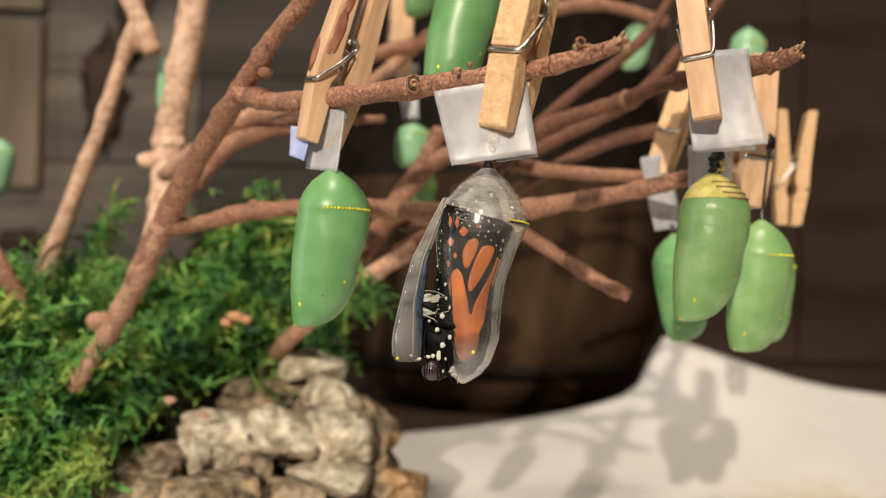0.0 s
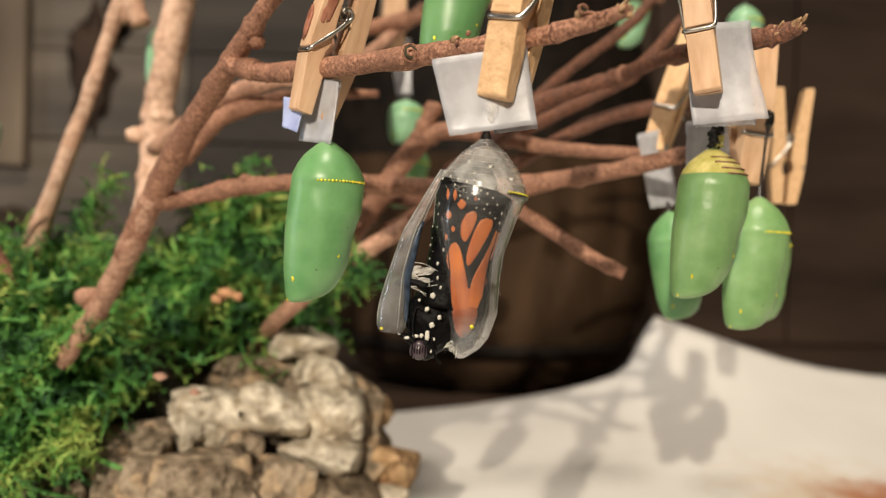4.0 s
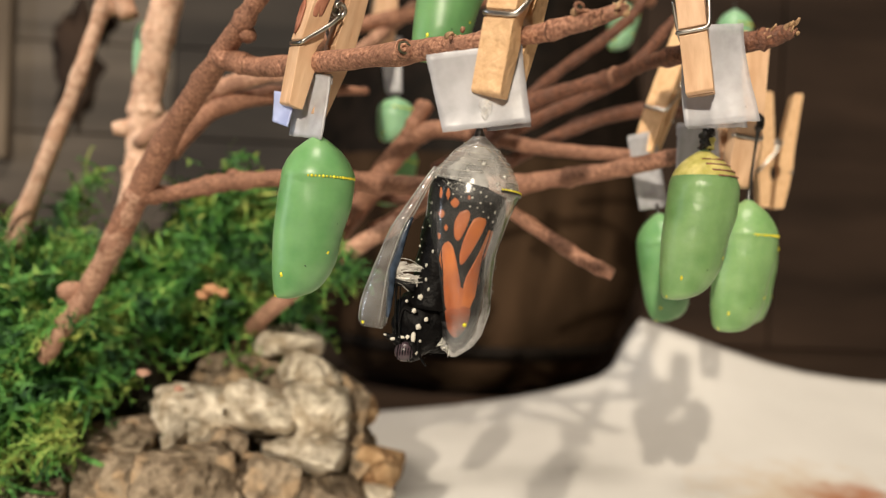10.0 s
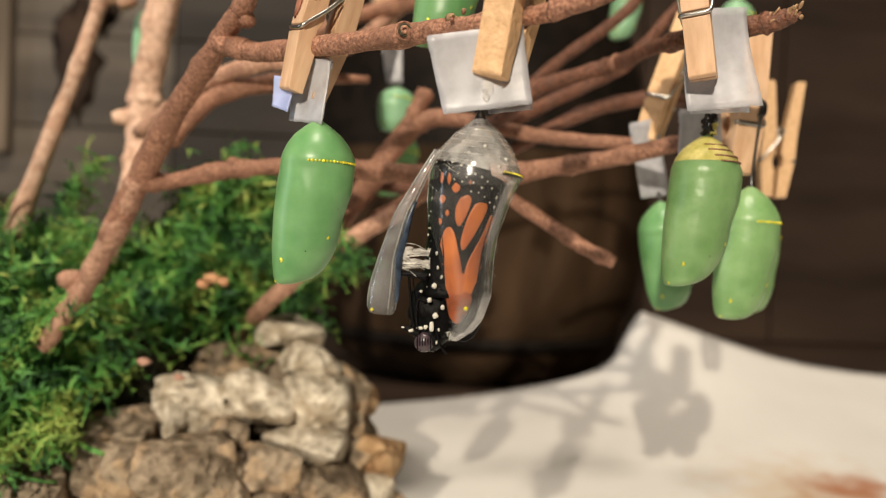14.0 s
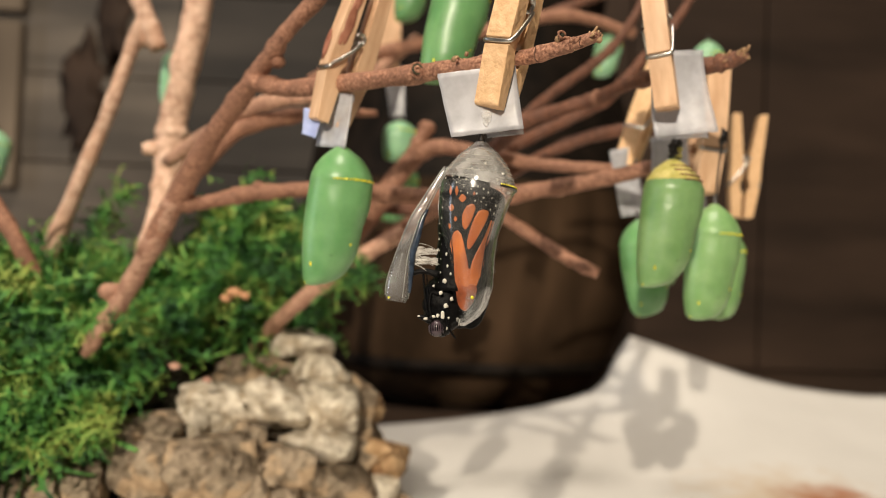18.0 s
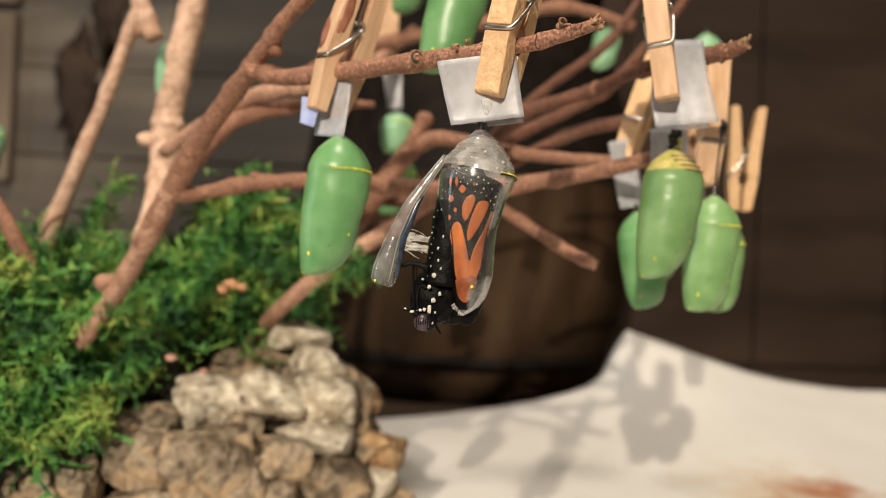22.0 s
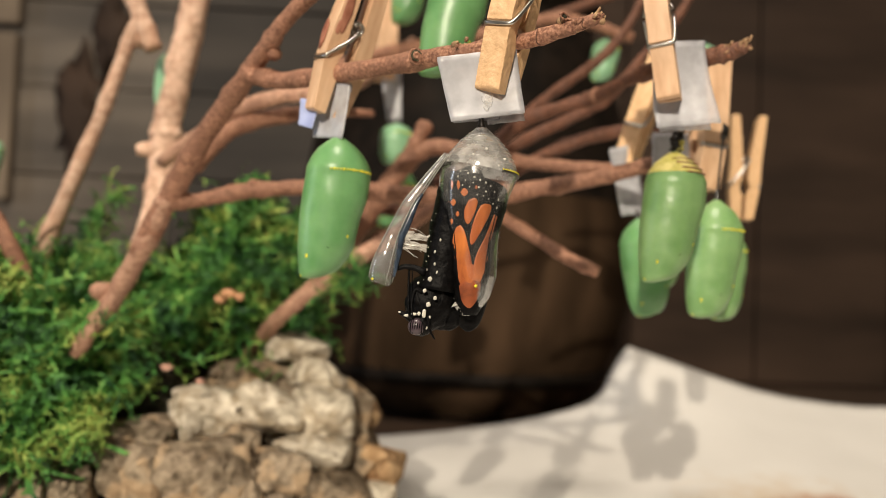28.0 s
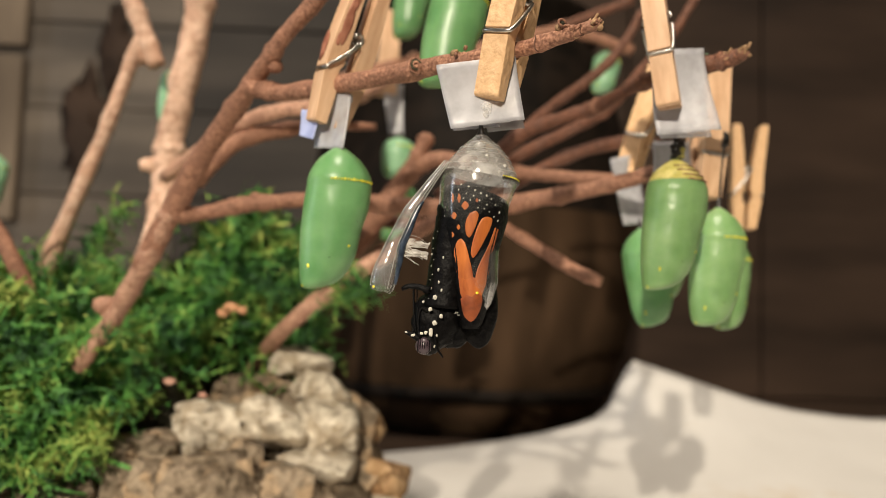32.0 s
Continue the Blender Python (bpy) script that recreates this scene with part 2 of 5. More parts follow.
crackle(STONE, 60, (0.44, 0.36, 0.26), 150, 0.35)
crackle(STONE_BROWN_SHADE, 60, (0.50, 0.36, 0.23), 120, 0.4)
crackle(STONE_TAN, 110, (0.5, 0.3, 0.16))
crackle(BARK, 700, (0.26, 0.125, 0.08), 330, 0.35)
crackle(BARK_PEACH, 500, (0.36, 0.19, 0.13), 260, 0.35)
crackle(BARK_RED, 700, (0.16, 0.075, 0.05), 330, 0.35)
crackle(BARK_PALE, 200, (0.52, 0.31, 0.21), 110, 0.3)


def rust(m, places):
    """Rusty water stains soaked into a material round the given places."""
    n, l = m.node_tree.nodes, m.node_tree.links
    b = n["Principled BSDF"]
    tc, no = n.new("ShaderNodeTexCoord"), n.new("ShaderNodeTexNoise")
    no.inputs["Scale"].default_value, no.inputs["Detail"].default_value = 90, 5
    l.new(tc.outputs["Object"], no.inputs["Vector"])
    for x, y, size, colour in places:
        d = n.new("ShaderNodeVectorMath")
        d.operation = "DISTANCE"
        d.inputs[1].default_value = (x, y, 0.01)
        l.new(tc.outputs["Object"], d.inputs[0])
        add = n.new("ShaderNodeMath")
        add.operation = "MULTIPLY_ADD"
        add.inputs[1].default_value = size * 1.6
        l.new(no.outputs["Fac"], add.inputs[0])
        l.new(d.outputs["Value"], add.inputs[2])
        r = n.new("ShaderNodeMapRange")
        r.inputs["From Min"].default_value, r.inputs["From Max"].default_value = size * 0.9, size * 2.0
        r.inputs["To Min"].default_value, r.inputs["To Max"].default_value = 0.9, 0.0
        l.new(add.outputs[0], r.inputs["Value"])
        mix = n.new("ShaderNodeMix")
        mix.data_type = "RGBA"
        mix.inputs[7].default_value = (*colour, 1)
        l.new(r.outputs[0], mix.inputs[0])
        l.new(b.inputs["Base Color"].links[0].from_socket, mix.inputs[6])
        l.new(mix.outputs[2], b.inputs["Base Color"])


rust(PAPER, ((0.178, 0.318, 0.046, (0.70, 0.56, 0.40)), (0.190, 0.326, 0.020, (0.42, 0.13, 0.04)), (0.207, 0.334, 0.015, (0.42, 0.14, 0.05)), (0.168, 0.312, 0.010, (0.5, 0.24, 0.1))))
POT = surf("pot_clay", (0.022, 0.0135, 0.0075), (0.078, 0.047, 0.027), 30, 0.7, 0.5, 0.003, 0.6, (1, 1, 0.25), spec=0.06)
# Dark clay of the foot band; also paints the shade on the upper pot.
POT_DARK = surf("pot_shade_and_foot", (0.005, 0.004, 0.003), (0.016, 0.011, 0.008), 60, 0.6, 0.6, 0.003, 0.5, spec=0.1)
BOARD = surf("old_board", (0.048, 0.041, 0.035), (0.180, 0.150, 0.120), 22, 0.75, 0.6, 0.002, 0.6, (0.15, 1, 1))
BOARD_SHADED = surf("shaded_board", (0.017, 0.014, 0.012), (0.060, 0.049, 0.040), 22, 0.75, 0.6, 0.002, 0.6, (0.15, 1, 1))
BOARD_BROWN = surf("brown_board", (0.025, 0.0155, 0.0105), (0.060, 0.037, 0.025), 20, 0.75, 0.5, 0.002, 0.45, (0.2, 1, 1), spec=0.25)
TABLE = surf("table_wood", (0.05, 0.032, 0.022), (0.10, 0.062, 0.04), 30, 0.5, 0.3, 0.001, 0.4, (0.15, 1, 1))
PLASTER = surf("room_paint", (0.42, 0.38, 0.33), (0.5, 0.46, 0.4), 8, 0.9, 0.1, 0.002, 0.2)


# ---- helpers ----
def mesh_from(name, verts, faces, material, smooth=True):
    me = bpy.data.meshes.new(name)
    me.from_pydata([tuple(v) for v in verts], [], faces)
    for mm in (material if isinstance(material, (list, tuple)) else [material]):
        me.materials.append(mm)
    if smooth:
        me.polygons.foreach_set("use_smooth", [True] * len(me.polygons))
    me.update()
    return me


def part(name, bm, material, parent=None, label=""):
    """Links a bmesh, or a mesh, as one object under a thing or a part."""
    if isinstance(bm, bpy.types.Mesh):
        me = bm
    else:
        me = bpy.data.meshes.new(name)
        bm.to_mesh(me)
        bm.free()
        for mm in (material if isinstance(material, (list, tuple)) else [material]):
            me.materials.append(mm)
    ob = new(name, me)
    if parent is not None:
        ob.parent = parent
    return tagged(ob, label)


def smooth_line(pts, per=5):
    """Catmull-Rom through rows of numbers."""
    a = np.array(pts, float)
    a = np.vstack([2 * a[0] - a[1], a, 2 * a[-1] - a[-2]])
    out = []
    for i in range(1, len(a) - 2):
        for k in range(per):
            t = k / per
            p0, p1, p2, p3 = a[i - 1:i + 3]
            out.append(0.5 * (2 * p1 + (p2 - p0) * t + (2 * p0 - 5 * p1 + 4 * p2 - p3) * t * t + (3 * p1 - p0 - 3 * p2 + p3) * t ** 3))
    out.append(a[-2])
    return np.array(out)


def tube_data(rows, seg=12, rough=0.0, seed=0, caps=True):
    """Verts and faces of a tube along rows of x, y, z, radius."""
    rows = np.array(rows, float)
    verts, faces = [], []
    u = None
    for i, (x, y, z, r) in enumerate(rows):
        a, b = rows[max(i - 1, 0)][:3], rows[min(i + 1, len(rows) - 1)][:3]
        d = Vector(b - a).normalized()
        u = d.orthogonal().normalized() if u is None else (u - d * u.dot(d)).normalized()
        v = d.cross(u)
        for k in range(seg):
            th = 2 * math.pi * k / seg
            rr = float(r)
            if rough:
                rr *= 1 + rough * noise.noise(Vector((math.cos(th) * 1.3 + seed * 7.1, math.sin(th) * 1.3, i * 0.33))) + 0.5 * rough * noise.noise(Vector((math.cos(th) * 3 + seed, math.sin(th) * 3, i * 0.9))) + rough * 0.6 * noise.noise(Vector((seed * 3.3, 5.0, i * 0.6)))
            verts.append(Vector((x, y, z)) + rr * (math.cos(th) * u + math.sin(th) * v))
    n = len(rows)
    for i in range(n - 1):
        for k in range(seg):
            k2 = (k + 1) % seg
            faces.append((i * seg + k, i * seg + k2, (i + 1) * seg + k2, (i + 1) * seg + k))
    if caps:
        faces.append(tuple(range(seg))[::-1])
        faces.append(tuple((n - 1) * seg + k for k in range(seg)))
    return verts, faces


def tube(name, rows, material, seg=12, rough=0.0, seed=0, per=5):
    v, f = tube_data(smooth_line(rows, per) if per > 1 else rows, seg, rough, seed)
    return mesh_from(name, v, f, material)


def ball(name, centre, radii, material, sub=2, lump=0.0, seed=0, freq=1.0):
    bm = bmesh.new()
    bmesh.ops.create_icosphere(bm, subdivisions=sub, radius=1.0)
    for v in bm.verts:
        k = 1.0
        if lump:
            k += lump * noise.noise(v.co * freq + Vector((seed * 3.7, seed * 1.3, 2.0)))
        v.co = Vector(centre) + Vector((v.co.x * radii[0], v.co.y * radii[1], v.co.z * radii[2])) * k
    for f in bm.faces:
        f.smooth = True
    me = bpy.data.meshes.new(name)
    bm.to_mesh(me)
    bm.free()
    me.materials.append(material)
    return me


def box_mesh(name, size, material, bevel=0.0, centre=(0, 0, 0)):
    bm = bmesh.new()
    bmesh.ops.create_cube(bm, size=1.0)
    for v in bm.verts:
        v.co = Vector((v.co.x * size[0] + centre[0], v.co.y * size[1] + centre[1], v.co.z * size[2] + centre[2]))
    if bevel:
        bmesh.ops.bevel(bm, geom=bm.edges[:], offset=bevel, segments=2, affect="EDGES", profile=0.5)
    me = bpy.data.meshes.new(name)
    bm.to_mesh(me)
    bm.free()
    me.materials.append(material)
    return me


def empty(name, place=(0, 0, 0), turn=(0, 0, 0)):
    ob = new(name)
    ob.empty_display_size = 0.005
    ob.matrix_basis = pose(*place, *turn)
    return ob


# ---- room and table ----
tagged(new("table", box_mesh("table", (1.7, 1.5, 0.03), TABLE, 0.003, (0.1, 0.35, -0.0165))), "dark brown wooden tabletop under the display", "table", kind="structure")
tagged(new("floor", box_mesh("floor", (5, 5, 0.1), BOARD_BROWN, 0, (0, -0.6, -0.85))), "dark wooden floor of the room", "floor", kind="structure")
tagged(new("ceiling", box_mesh("ceiling", (5, 5, 0.1), PLASTER, 0, (0, -0.6, 1.75))), "plain painted ceiling of the room", "ceiling", kind="structure")
for nm, size, c in (("wall_east", (0.1, 5, 2.6), (2.5, -0.6, 0.45)), ("wall_west", (0.1, 5, 2.6), (-2.5, -0.6, 0.45)), ("wall_south", (4.9, 0.1, 2.6), (0, -3.05, 0.45)), ("wall_north", (4.9, 0.1, 2.6), (0, 1.85, 0.45))):
    tagged(new(nm, box_mesh(nm, size, PLASTER, 0, c)), "plain painted wall of the room", "wall", kind="structure")

# weathered boards behind the display
screen = tagged(empty("board_screen", (0, 0.86, 0)), "weathered dark grey wooden boards behind the display", "wooden screen")
for i in range(8):
    part("board", box_mesh("board", (0.66, 0.018, 0.0972), BOARD, 0.002, (-0.60, 0.0015 * (i % 2), 0.054 + 0.0985 * i)), None, screen)
    # Middle boards: the shade behind the branches is put into their darker colour.
    part("board", box_mesh("board", (0.345, 0.018, 0.0972), BOARD_SHADED, 0.002, (-0.0955, -0.003 + 0.0015 * (i % 2), 0.054 + 0.0985 * i)), None, screen, "board with shade painted into its colour")
for i in range(5):
    me = box_mesh("upright_board", (0.155, 0.02, 0.80), BOARD_BROWN, 0.002, (0.165 + 0.158 * i, 0.001 * i, 0.40))
    part("upright_board", me, None, screen)


BOARD_TAN = surf("tan_board", (0.12, 0.09, 0.062), (0.24, 0.185, 0.13), 26, 0.75, 0.6, 0.002, 0.5, (1, 1, 0.2))
for x, w, z, h in ((-0.482, 0.085, 0.262, 0.185), (-0.470, 0.062, 0.450, 0.17)):
    part("end_board", box_mesh("end_board", (w, 0.012, h), BOARD_TAN, 0.002, (x, -0.018, z)), None, screen, "lighter brown end board")
for x, z, rx, rz in ((-0.375, 0.275, 0.022, 0.055), (-0.345, 0.365, 0.016, 0.05), (-0.46, 0.11, 0.03, 0.012)):
    part("knot", ball("knot", (x, -0.0095, z), (rx, 0.003, rz), BOARD_BROWN, 3, 0.9, x * 50, 2.5), None, screen)


# ---- pot ----
def lathe(name, prof, material, seg=48, centre=(0, 0, 0)):
    v, f = [], []
    for r, z in prof:
        for k in range(seg):
            a = 2 * math.pi * k / seg
            v.append((centre[0] + r * math.cos(a), centre[1] + r * math.sin(a), centre[2] + z))
    for i in range(len(prof) - 1):
        for k in range(seg):
            k2 = (k + 1) % seg
            f.append((i * seg + k, i * seg + k2, (i + 1) * seg + k2, (i + 1) * seg + k))
    return mesh_from(name, v, f, material)


pot = tagged(empty("clay_pot", (0.050, 0.64, 0)), "large round dark brown clay pot standing on the table", "pot")
prof = [(0.0, 0.004), (0.085, 0.001), (0.098, 0.004), (0.112, 0.02), (0.126, 0.05), (0.136, 0.09), (0.140, 0.13), (0.137, 0.18), (0.126, 0.24), (0.110, 0.29), (0.100, 0.31), (0.108, 0.325), (0.104, 0.33), (0.094, 0.312), (0.104, 0.28), (0.128, 0.19), (0.130, 0.12), (0.10, 0.03), (0.0, 0.02)]
line = [tuple(p) for p in smooth_line(prof, 3)]
# From this height up, the pot's shade is put into a darker colour.
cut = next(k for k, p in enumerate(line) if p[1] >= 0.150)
part("body", lathe("body", line[:cut + 1], POT), None, pot)
part("shoulder", lathe("shoulder", line[cut:], POT_DARK), None, pot, "shoulder of the pot, darkened by painted shade")
for zz, rr in ((0.030, 0.1178),):
    part("foot_band", lathe("foot_band", [(rr - 0.004, zz - 0.004), (rr + 0.002, zz - 0.005), (rr + 0.004, zz), (rr + 0.002, zz + 0.005), (rr - 0.004, zz + 0.004)], POT_DARK), None, pot)


# ---- paper ----
EDGE_X = (-0.10, -0.02, 0.003, 0.03, 0.066, 0.089, 0.111, 0.126, 0.135, 0.140, 0.145, 0.152, 0.176, 0.205, 0.234, 0.256, 0.281, 0.302, 0.65)
EDGE_Y = (0.43, 0.455, 0.465, 0.475, 0.488, 0.495, 0.499, 0.501, 0.501, 0.501, 0.501, 0.501, 0.500, 0.498, 0.495, 0.490, 0.485, 0.480, 0.46)
EDGE_Z = (0.0, 0.0, 0.001, 0.002, 0.005, 0.008, 0.013, 0.018, 0.025, 0.036, 0.047, 0.057, 0.050, 0.041, 0.033, 0.029, 0.0265, 0.0255, 0.03)


def paper_height(x, y):
    """The sheet lies flat in front and curls up to a torn peak along its back edge."""
    back, far = float(np.interp(x, EDGE_X, EDGE_Y)), float(np.interp(x, EDGE_X, EDGE_Z))
    broad = float(np.interp(x, (-0.1, 0.03, 0.10, 0.15, 0.20, 0.26, 0.65), (0, 0.002, 0.012, 0.034, 0.036, 0.027, 0.03)))
    k = min(max((y - 0.29) / (back - 0.29), 0), 1)
    crease = 0.0016 * (abs(noise.noise(Vector((x * 9, y * 9, 4.0)))) - 0.3)
    return 0.0030 + min(far, broad) * k * k + (far - min(far, broad)) * k ** 5 + 0.0015 * noise.noise(Vector((x * 14, y * 14, 0))) + crease * (1 - k)


def paper_sheet():
    nx, ny = 230, 70
    v, f = [], []
    for j in range(ny):
        for i in range(nx):
            x = -0.10 + 0.75 * i / (nx - 1)
            back = float(np.interp(x, EDGE_X, EDGE_Y)) + 0.0012 * noise.noise(Vector((x * 160, 3, 0)))
            y = 0.02 + (back - 0.02) * j / (ny - 1)
            v.append((x, y, paper_height(x, y)))
    for j in range(ny - 1):
        for i in range(nx - 1):
            a = j * nx + i
            f.append((a, a + 1, a + nx + 1, a + nx))
    ob = new("paper_sheet", mesh_from("paper_sheet", v, f, PAPER))
    s = ob.modifiers.new("thick", "SOLIDIFY")
    s.thickness, s.offset = 0.0006, -1
    return tagged(ob, "crumpled white paper sheet with a curled back edge and rusty stains", "paper")


paper_sheet()


# ---- branches ----
tree = tagged(empty("branch_tree", (-0.05, 0.22, 0.05)), "dry reddish brown branches standing in the mossy stones", "branches")
branch_count = 0


def branch(rows, material=BARK, seg=14, rough=0.14):
    global branch_count
    branch_count += 1
    line, rb = smooth_line(rows, 8), random.Random(branch_count)
    k = rb.randint(4, 9)
    while k < len(line) - 3:
        for off, gain in ((-1, 1.05), (0, 1.16), (1, 1.07)):
            line[k + off][3] *= gain
        k += rb.randint(8, 16)
    v, f = tube_data(line, seg, rough, branch_count)
    ob = part("branch", mesh_from("branch", v, f, material), None, tree)
    ob.matrix_parent_inverse = tree.matrix_basis.inverted()
    if min(r[1] for r in rows) < 0.175:
        for k in range(rb.randint(5, 10), len(line) - 4, rb.randint(9, 13)):
            c, d, r = Vector(line[k][:3]), Vector(line[k + 1][:3] - line[k - 1][:3]).normalized(), float(line[k][3])
            u = Vector((0, -1, 0)) - d * d.dot(Vector((0, -1, 0)))
            u.normalize()
            w, a0 = d.cross(u), rb.uniform(-1.6, -0.6)
            ring = [(*(c + r * 1.06 * (math.cos(a) * u + math.sin(a) * w) + d * 0.0002 * math.sin(a * 3 + k)), 0.00008) for a in np.linspace(a0, a0 + rb.uniform(1.4, 2.6), 9)]
            part("bark_crack", tube("bark_crack", ring, BARK_DARK, 5, per=2), None, ob)
    return ob


def knob(x, y, z, r, material=BARK, name="knot"):
    ob = part(name, ball(name, (x, y, z), (r, r, r * 0.9), material, 2, 0.25, x * 900), None, tree)
    ob.matrix_parent_inverse = tree.matrix_basis.inverted()


branch([(-0.0842, 0.2030, 0.0715, 0.0019), (-0.0808, 0.2015, 0.0780, 0.0023), (-0.0750, 0.2030, 0.0882, 0.0026), (-0.0683, 0.2000, 0.0992, 0.0028), (-0.0598, 0.1950, 0.1141, 0.0029)], BARK_PEACH)
branch([(-0.0683, 0.2000, 0.0992, 0.0028), (-0.0598, 0.1950, 0.1141, 0.0029), (-0.0487, 0.1850, 0.1290, 0.0026), (-0.0375, 0.1720, 0.1391, 0.0022), (-0.0308, 0.1640, 0.1452, 0.0020), (-0.0255, 0.1600, 0.1510, 0.0018), (-0.0165, 0.1520, 0.1574, 0.0016), (-0.0068, 0.1400, 0.1622, 0.0014)])
branch([(-0.0347, 0.1680, 0.1407, 0.0023), (-0.0270, 0.1630, 0.1382, 0.0019), (-0.0208, 0.1550, 0.1367, 0.0019), (-0.0107, 0.1450, 0.1357, 0.0018), (0.0035, 0.1310, 0.1347, 0.0017), (0.0118, 0.1240, 0.1346, 0.0014), (0.0174, 0.1200, 0.1347, 0.0013), (0.0218, 0.1160, 0.1346, 0.0013), (0.0259, 0.1120, 0.1350, 0.0012), (0.0292, 0.1100, 0.1357, 0.0010), (0.0319, 0.1090, 0.1364, 0.0007)])
branch([(-0.0598, 0.1950, 0.1137, 0.0028), (-0.0536, 0.1970, 0.1139, 0.0019), (-0.0459, 0.1990, 0.1161, 0.0022), (-0.0391, 0.2000, 0.1177, 0.0022), (-0.0285, 0.2000, 0.1190, 0.0019), (-0.0179, 0.2000, 0.1197, 0.0019), (-0.0041, 0.2050, 0.1194, 0.0027), (0.0075, 0.2050, 0.1192, 0.0023), (0.0287, 0.2000, 0.1202, 0.0025), (0.0395, 0.1970, 0.1220, 0.0022), (0.0508, 0.1920, 0.1241, 0.0020), (0.0598, 0.1860, 0.1261, 0.0019), (0.0656, 0.1800, 0.1278, 0.0014)])
branch([(-0.0640, 0.2950, 0.0560, 0.0025), (-0.0480, 0.2620, 0.0720, 0.0025), (-0.0334, 0.2300, 0.0846, 0.0025), (-0.0158, 0.2280, 0.0991, 0.0026), (0.0007, 0.2260, 0.1102, 0.0025)], BARK_PEACH)
branch([(-0.0070, 0.2350, 0.1080, 0.0020), (0.0020, 0.2280, 0.1120, 0.0022), (0.0090, 0.2220, 0.1165, 0.0021), (0.0190, 0.2140, 0.1195, 0.0019), (0.0250, 0.2090, 0.1165, 0.0018), (0.0294, 0.2050, 0.1140, 0.0017), (0.0389, 0.2000, 0.1078, 0.0018), (0.0467, 0.1960, 0.1027, 0.0017), (0.0535, 0.1930, 0.0995, 0.0015)])
branch([(-0.0229, 0.2400, 0.0956, 0.0027), (-0.0158, 0.2350, 0.1069, 0.0028), (-0.0072, 0.2280, 0.1193, 0.0032), (0.0006, 0.2260, 0.1307, 0.0031), (0.0085, 0.2240, 0.1363, 0.0026), (0.0227, 0.2200, 0.1346, 0.0020), (0.0350, 0.2180, 0.1323, 0.0019), (0.0499, 0.2150, 0.1309, 0.0018), (0.0623, 0.2100, 0.1302, 0.0016)])
branch([(0.0025, 0.2250, 0.1339, 0.0027), (0.0049, 0.2240, 0.1394, 0.0022), (0.0061, 0.2240, 0.1421, 0.0027), (0.0064, 0.2240, 0.1441, 0.0018)])
branch([(-0.0060, 0.2350, 0.1181, 0.0022), (0.0107, 0.2350, 0.1177, 0.0018), (0.0239, 0.2350, 0.1247, 0.0018), (0.0371, 0.2350, 0.1326, 0.0018), (0.0520, 0.2350, 0.1411, 0.0020), (0.0669, 0.2350, 0.1460, 0.0022), (0.0836, 0.2400, 0.1478, 0.0017)], BARK_RED)
branch([(0.0104, 0.2240, 0.1252, 0.0018), (0.0225, 0.2170, 0.1319, 0.0019), (0.0338, 0.2110, 0.1423, 0.0022), (0.0458, 0.2040, 0.1462, 0.0019), (0.0524, 0.1990, 0.1478, 0.0020), (0.0557, 0.1780, 0.1469, 0.0016), (0.0562, 0.1600, 0.1442, 0.0020), (0.0614, 0.1500, 0.1437, 0.0018), (0.0660, 0.1460, 0.1440, 0.0018), (0.0684, 0.1445, 0.1446, 0.0016), (0.0700, 0.1435, 0.1451, 0.0012)], BARK_RED)
branch([(0.0270, 0.2350, 0.1340, 0.0016), (0.0395, 0.2300, 0.1420, 0.0019), (0.0515, 0.2250, 0.1477, 0.0018), (0.0618, 0.2220, 0.1540, 0.0020), (0.0719, 0.2200, 0.1664, 0.0015), (0.0810, 0.2200, 0.1776, 0.0014), (0.0885, 0.2200, 0.1904, 0.0013)], BARK_RED)
branch([(0.0333, 0.2500, 0.1467, 0.0016), (0.0465, 0.2450, 0.1585, 0.0017), (0.0625, 0.2400, 0.1707, 0.0017), (0.0708, 0.2400, 0.1804, 0.0015), (0.0774, 0.2400, 0.1926, 0.0014)], BARK_RED)
branch([(-0.0368, 0.2700, 0.1655, 0.0026), (-0.0215, 0.2700, 0.1746, 0.0026), (-0.0004, 0.2720, 0.1816, 0.0025), (0.0250, 0.2750, 0.1890, 0.0024), (0.0407, 0.2750, 0.1940, 0.0026), (0.0610, 0.2780, 0.1983, 0.0022), (0.0856, 0.2800, 0.1931, 0.0021)])
branch([(0.0508, 0.2900, 0.2016, 0.0019), (0.0673, 0.2900, 0.2083, 0.0020), (0.0880, 0.2900, 0.2172, 0.0019)], BARK_RED)
branch([(-0.0771, 0.2400, 0.1301, 0.0022), (-0.0589, 0.2250, 0.1387, 0.0022), (-0.0467, 0.2150, 0.1433, 0.0023), (-0.0350, 0.2100, 0.1460, 0.0022), (-0.0202, 0.2100, 0.1486, 0.0019), (-0.0130, 0.2620, 0.1680, 0.0023), (0.0011, 0.2850, 0.1883, 0.0023)], BARK_PEACH)
branch([(-0.0600, 0.2150, 0.1249, 0.0023), (-0.0511, 0.2150, 0.1355, 0.0024), (-0.0438, 0.2160, 0.1396, 0.0025), (-0.0277, 0.2200, 0.1442, 0.0019), (-0.0098, 0.2300, 0.1471, 0.0011)])
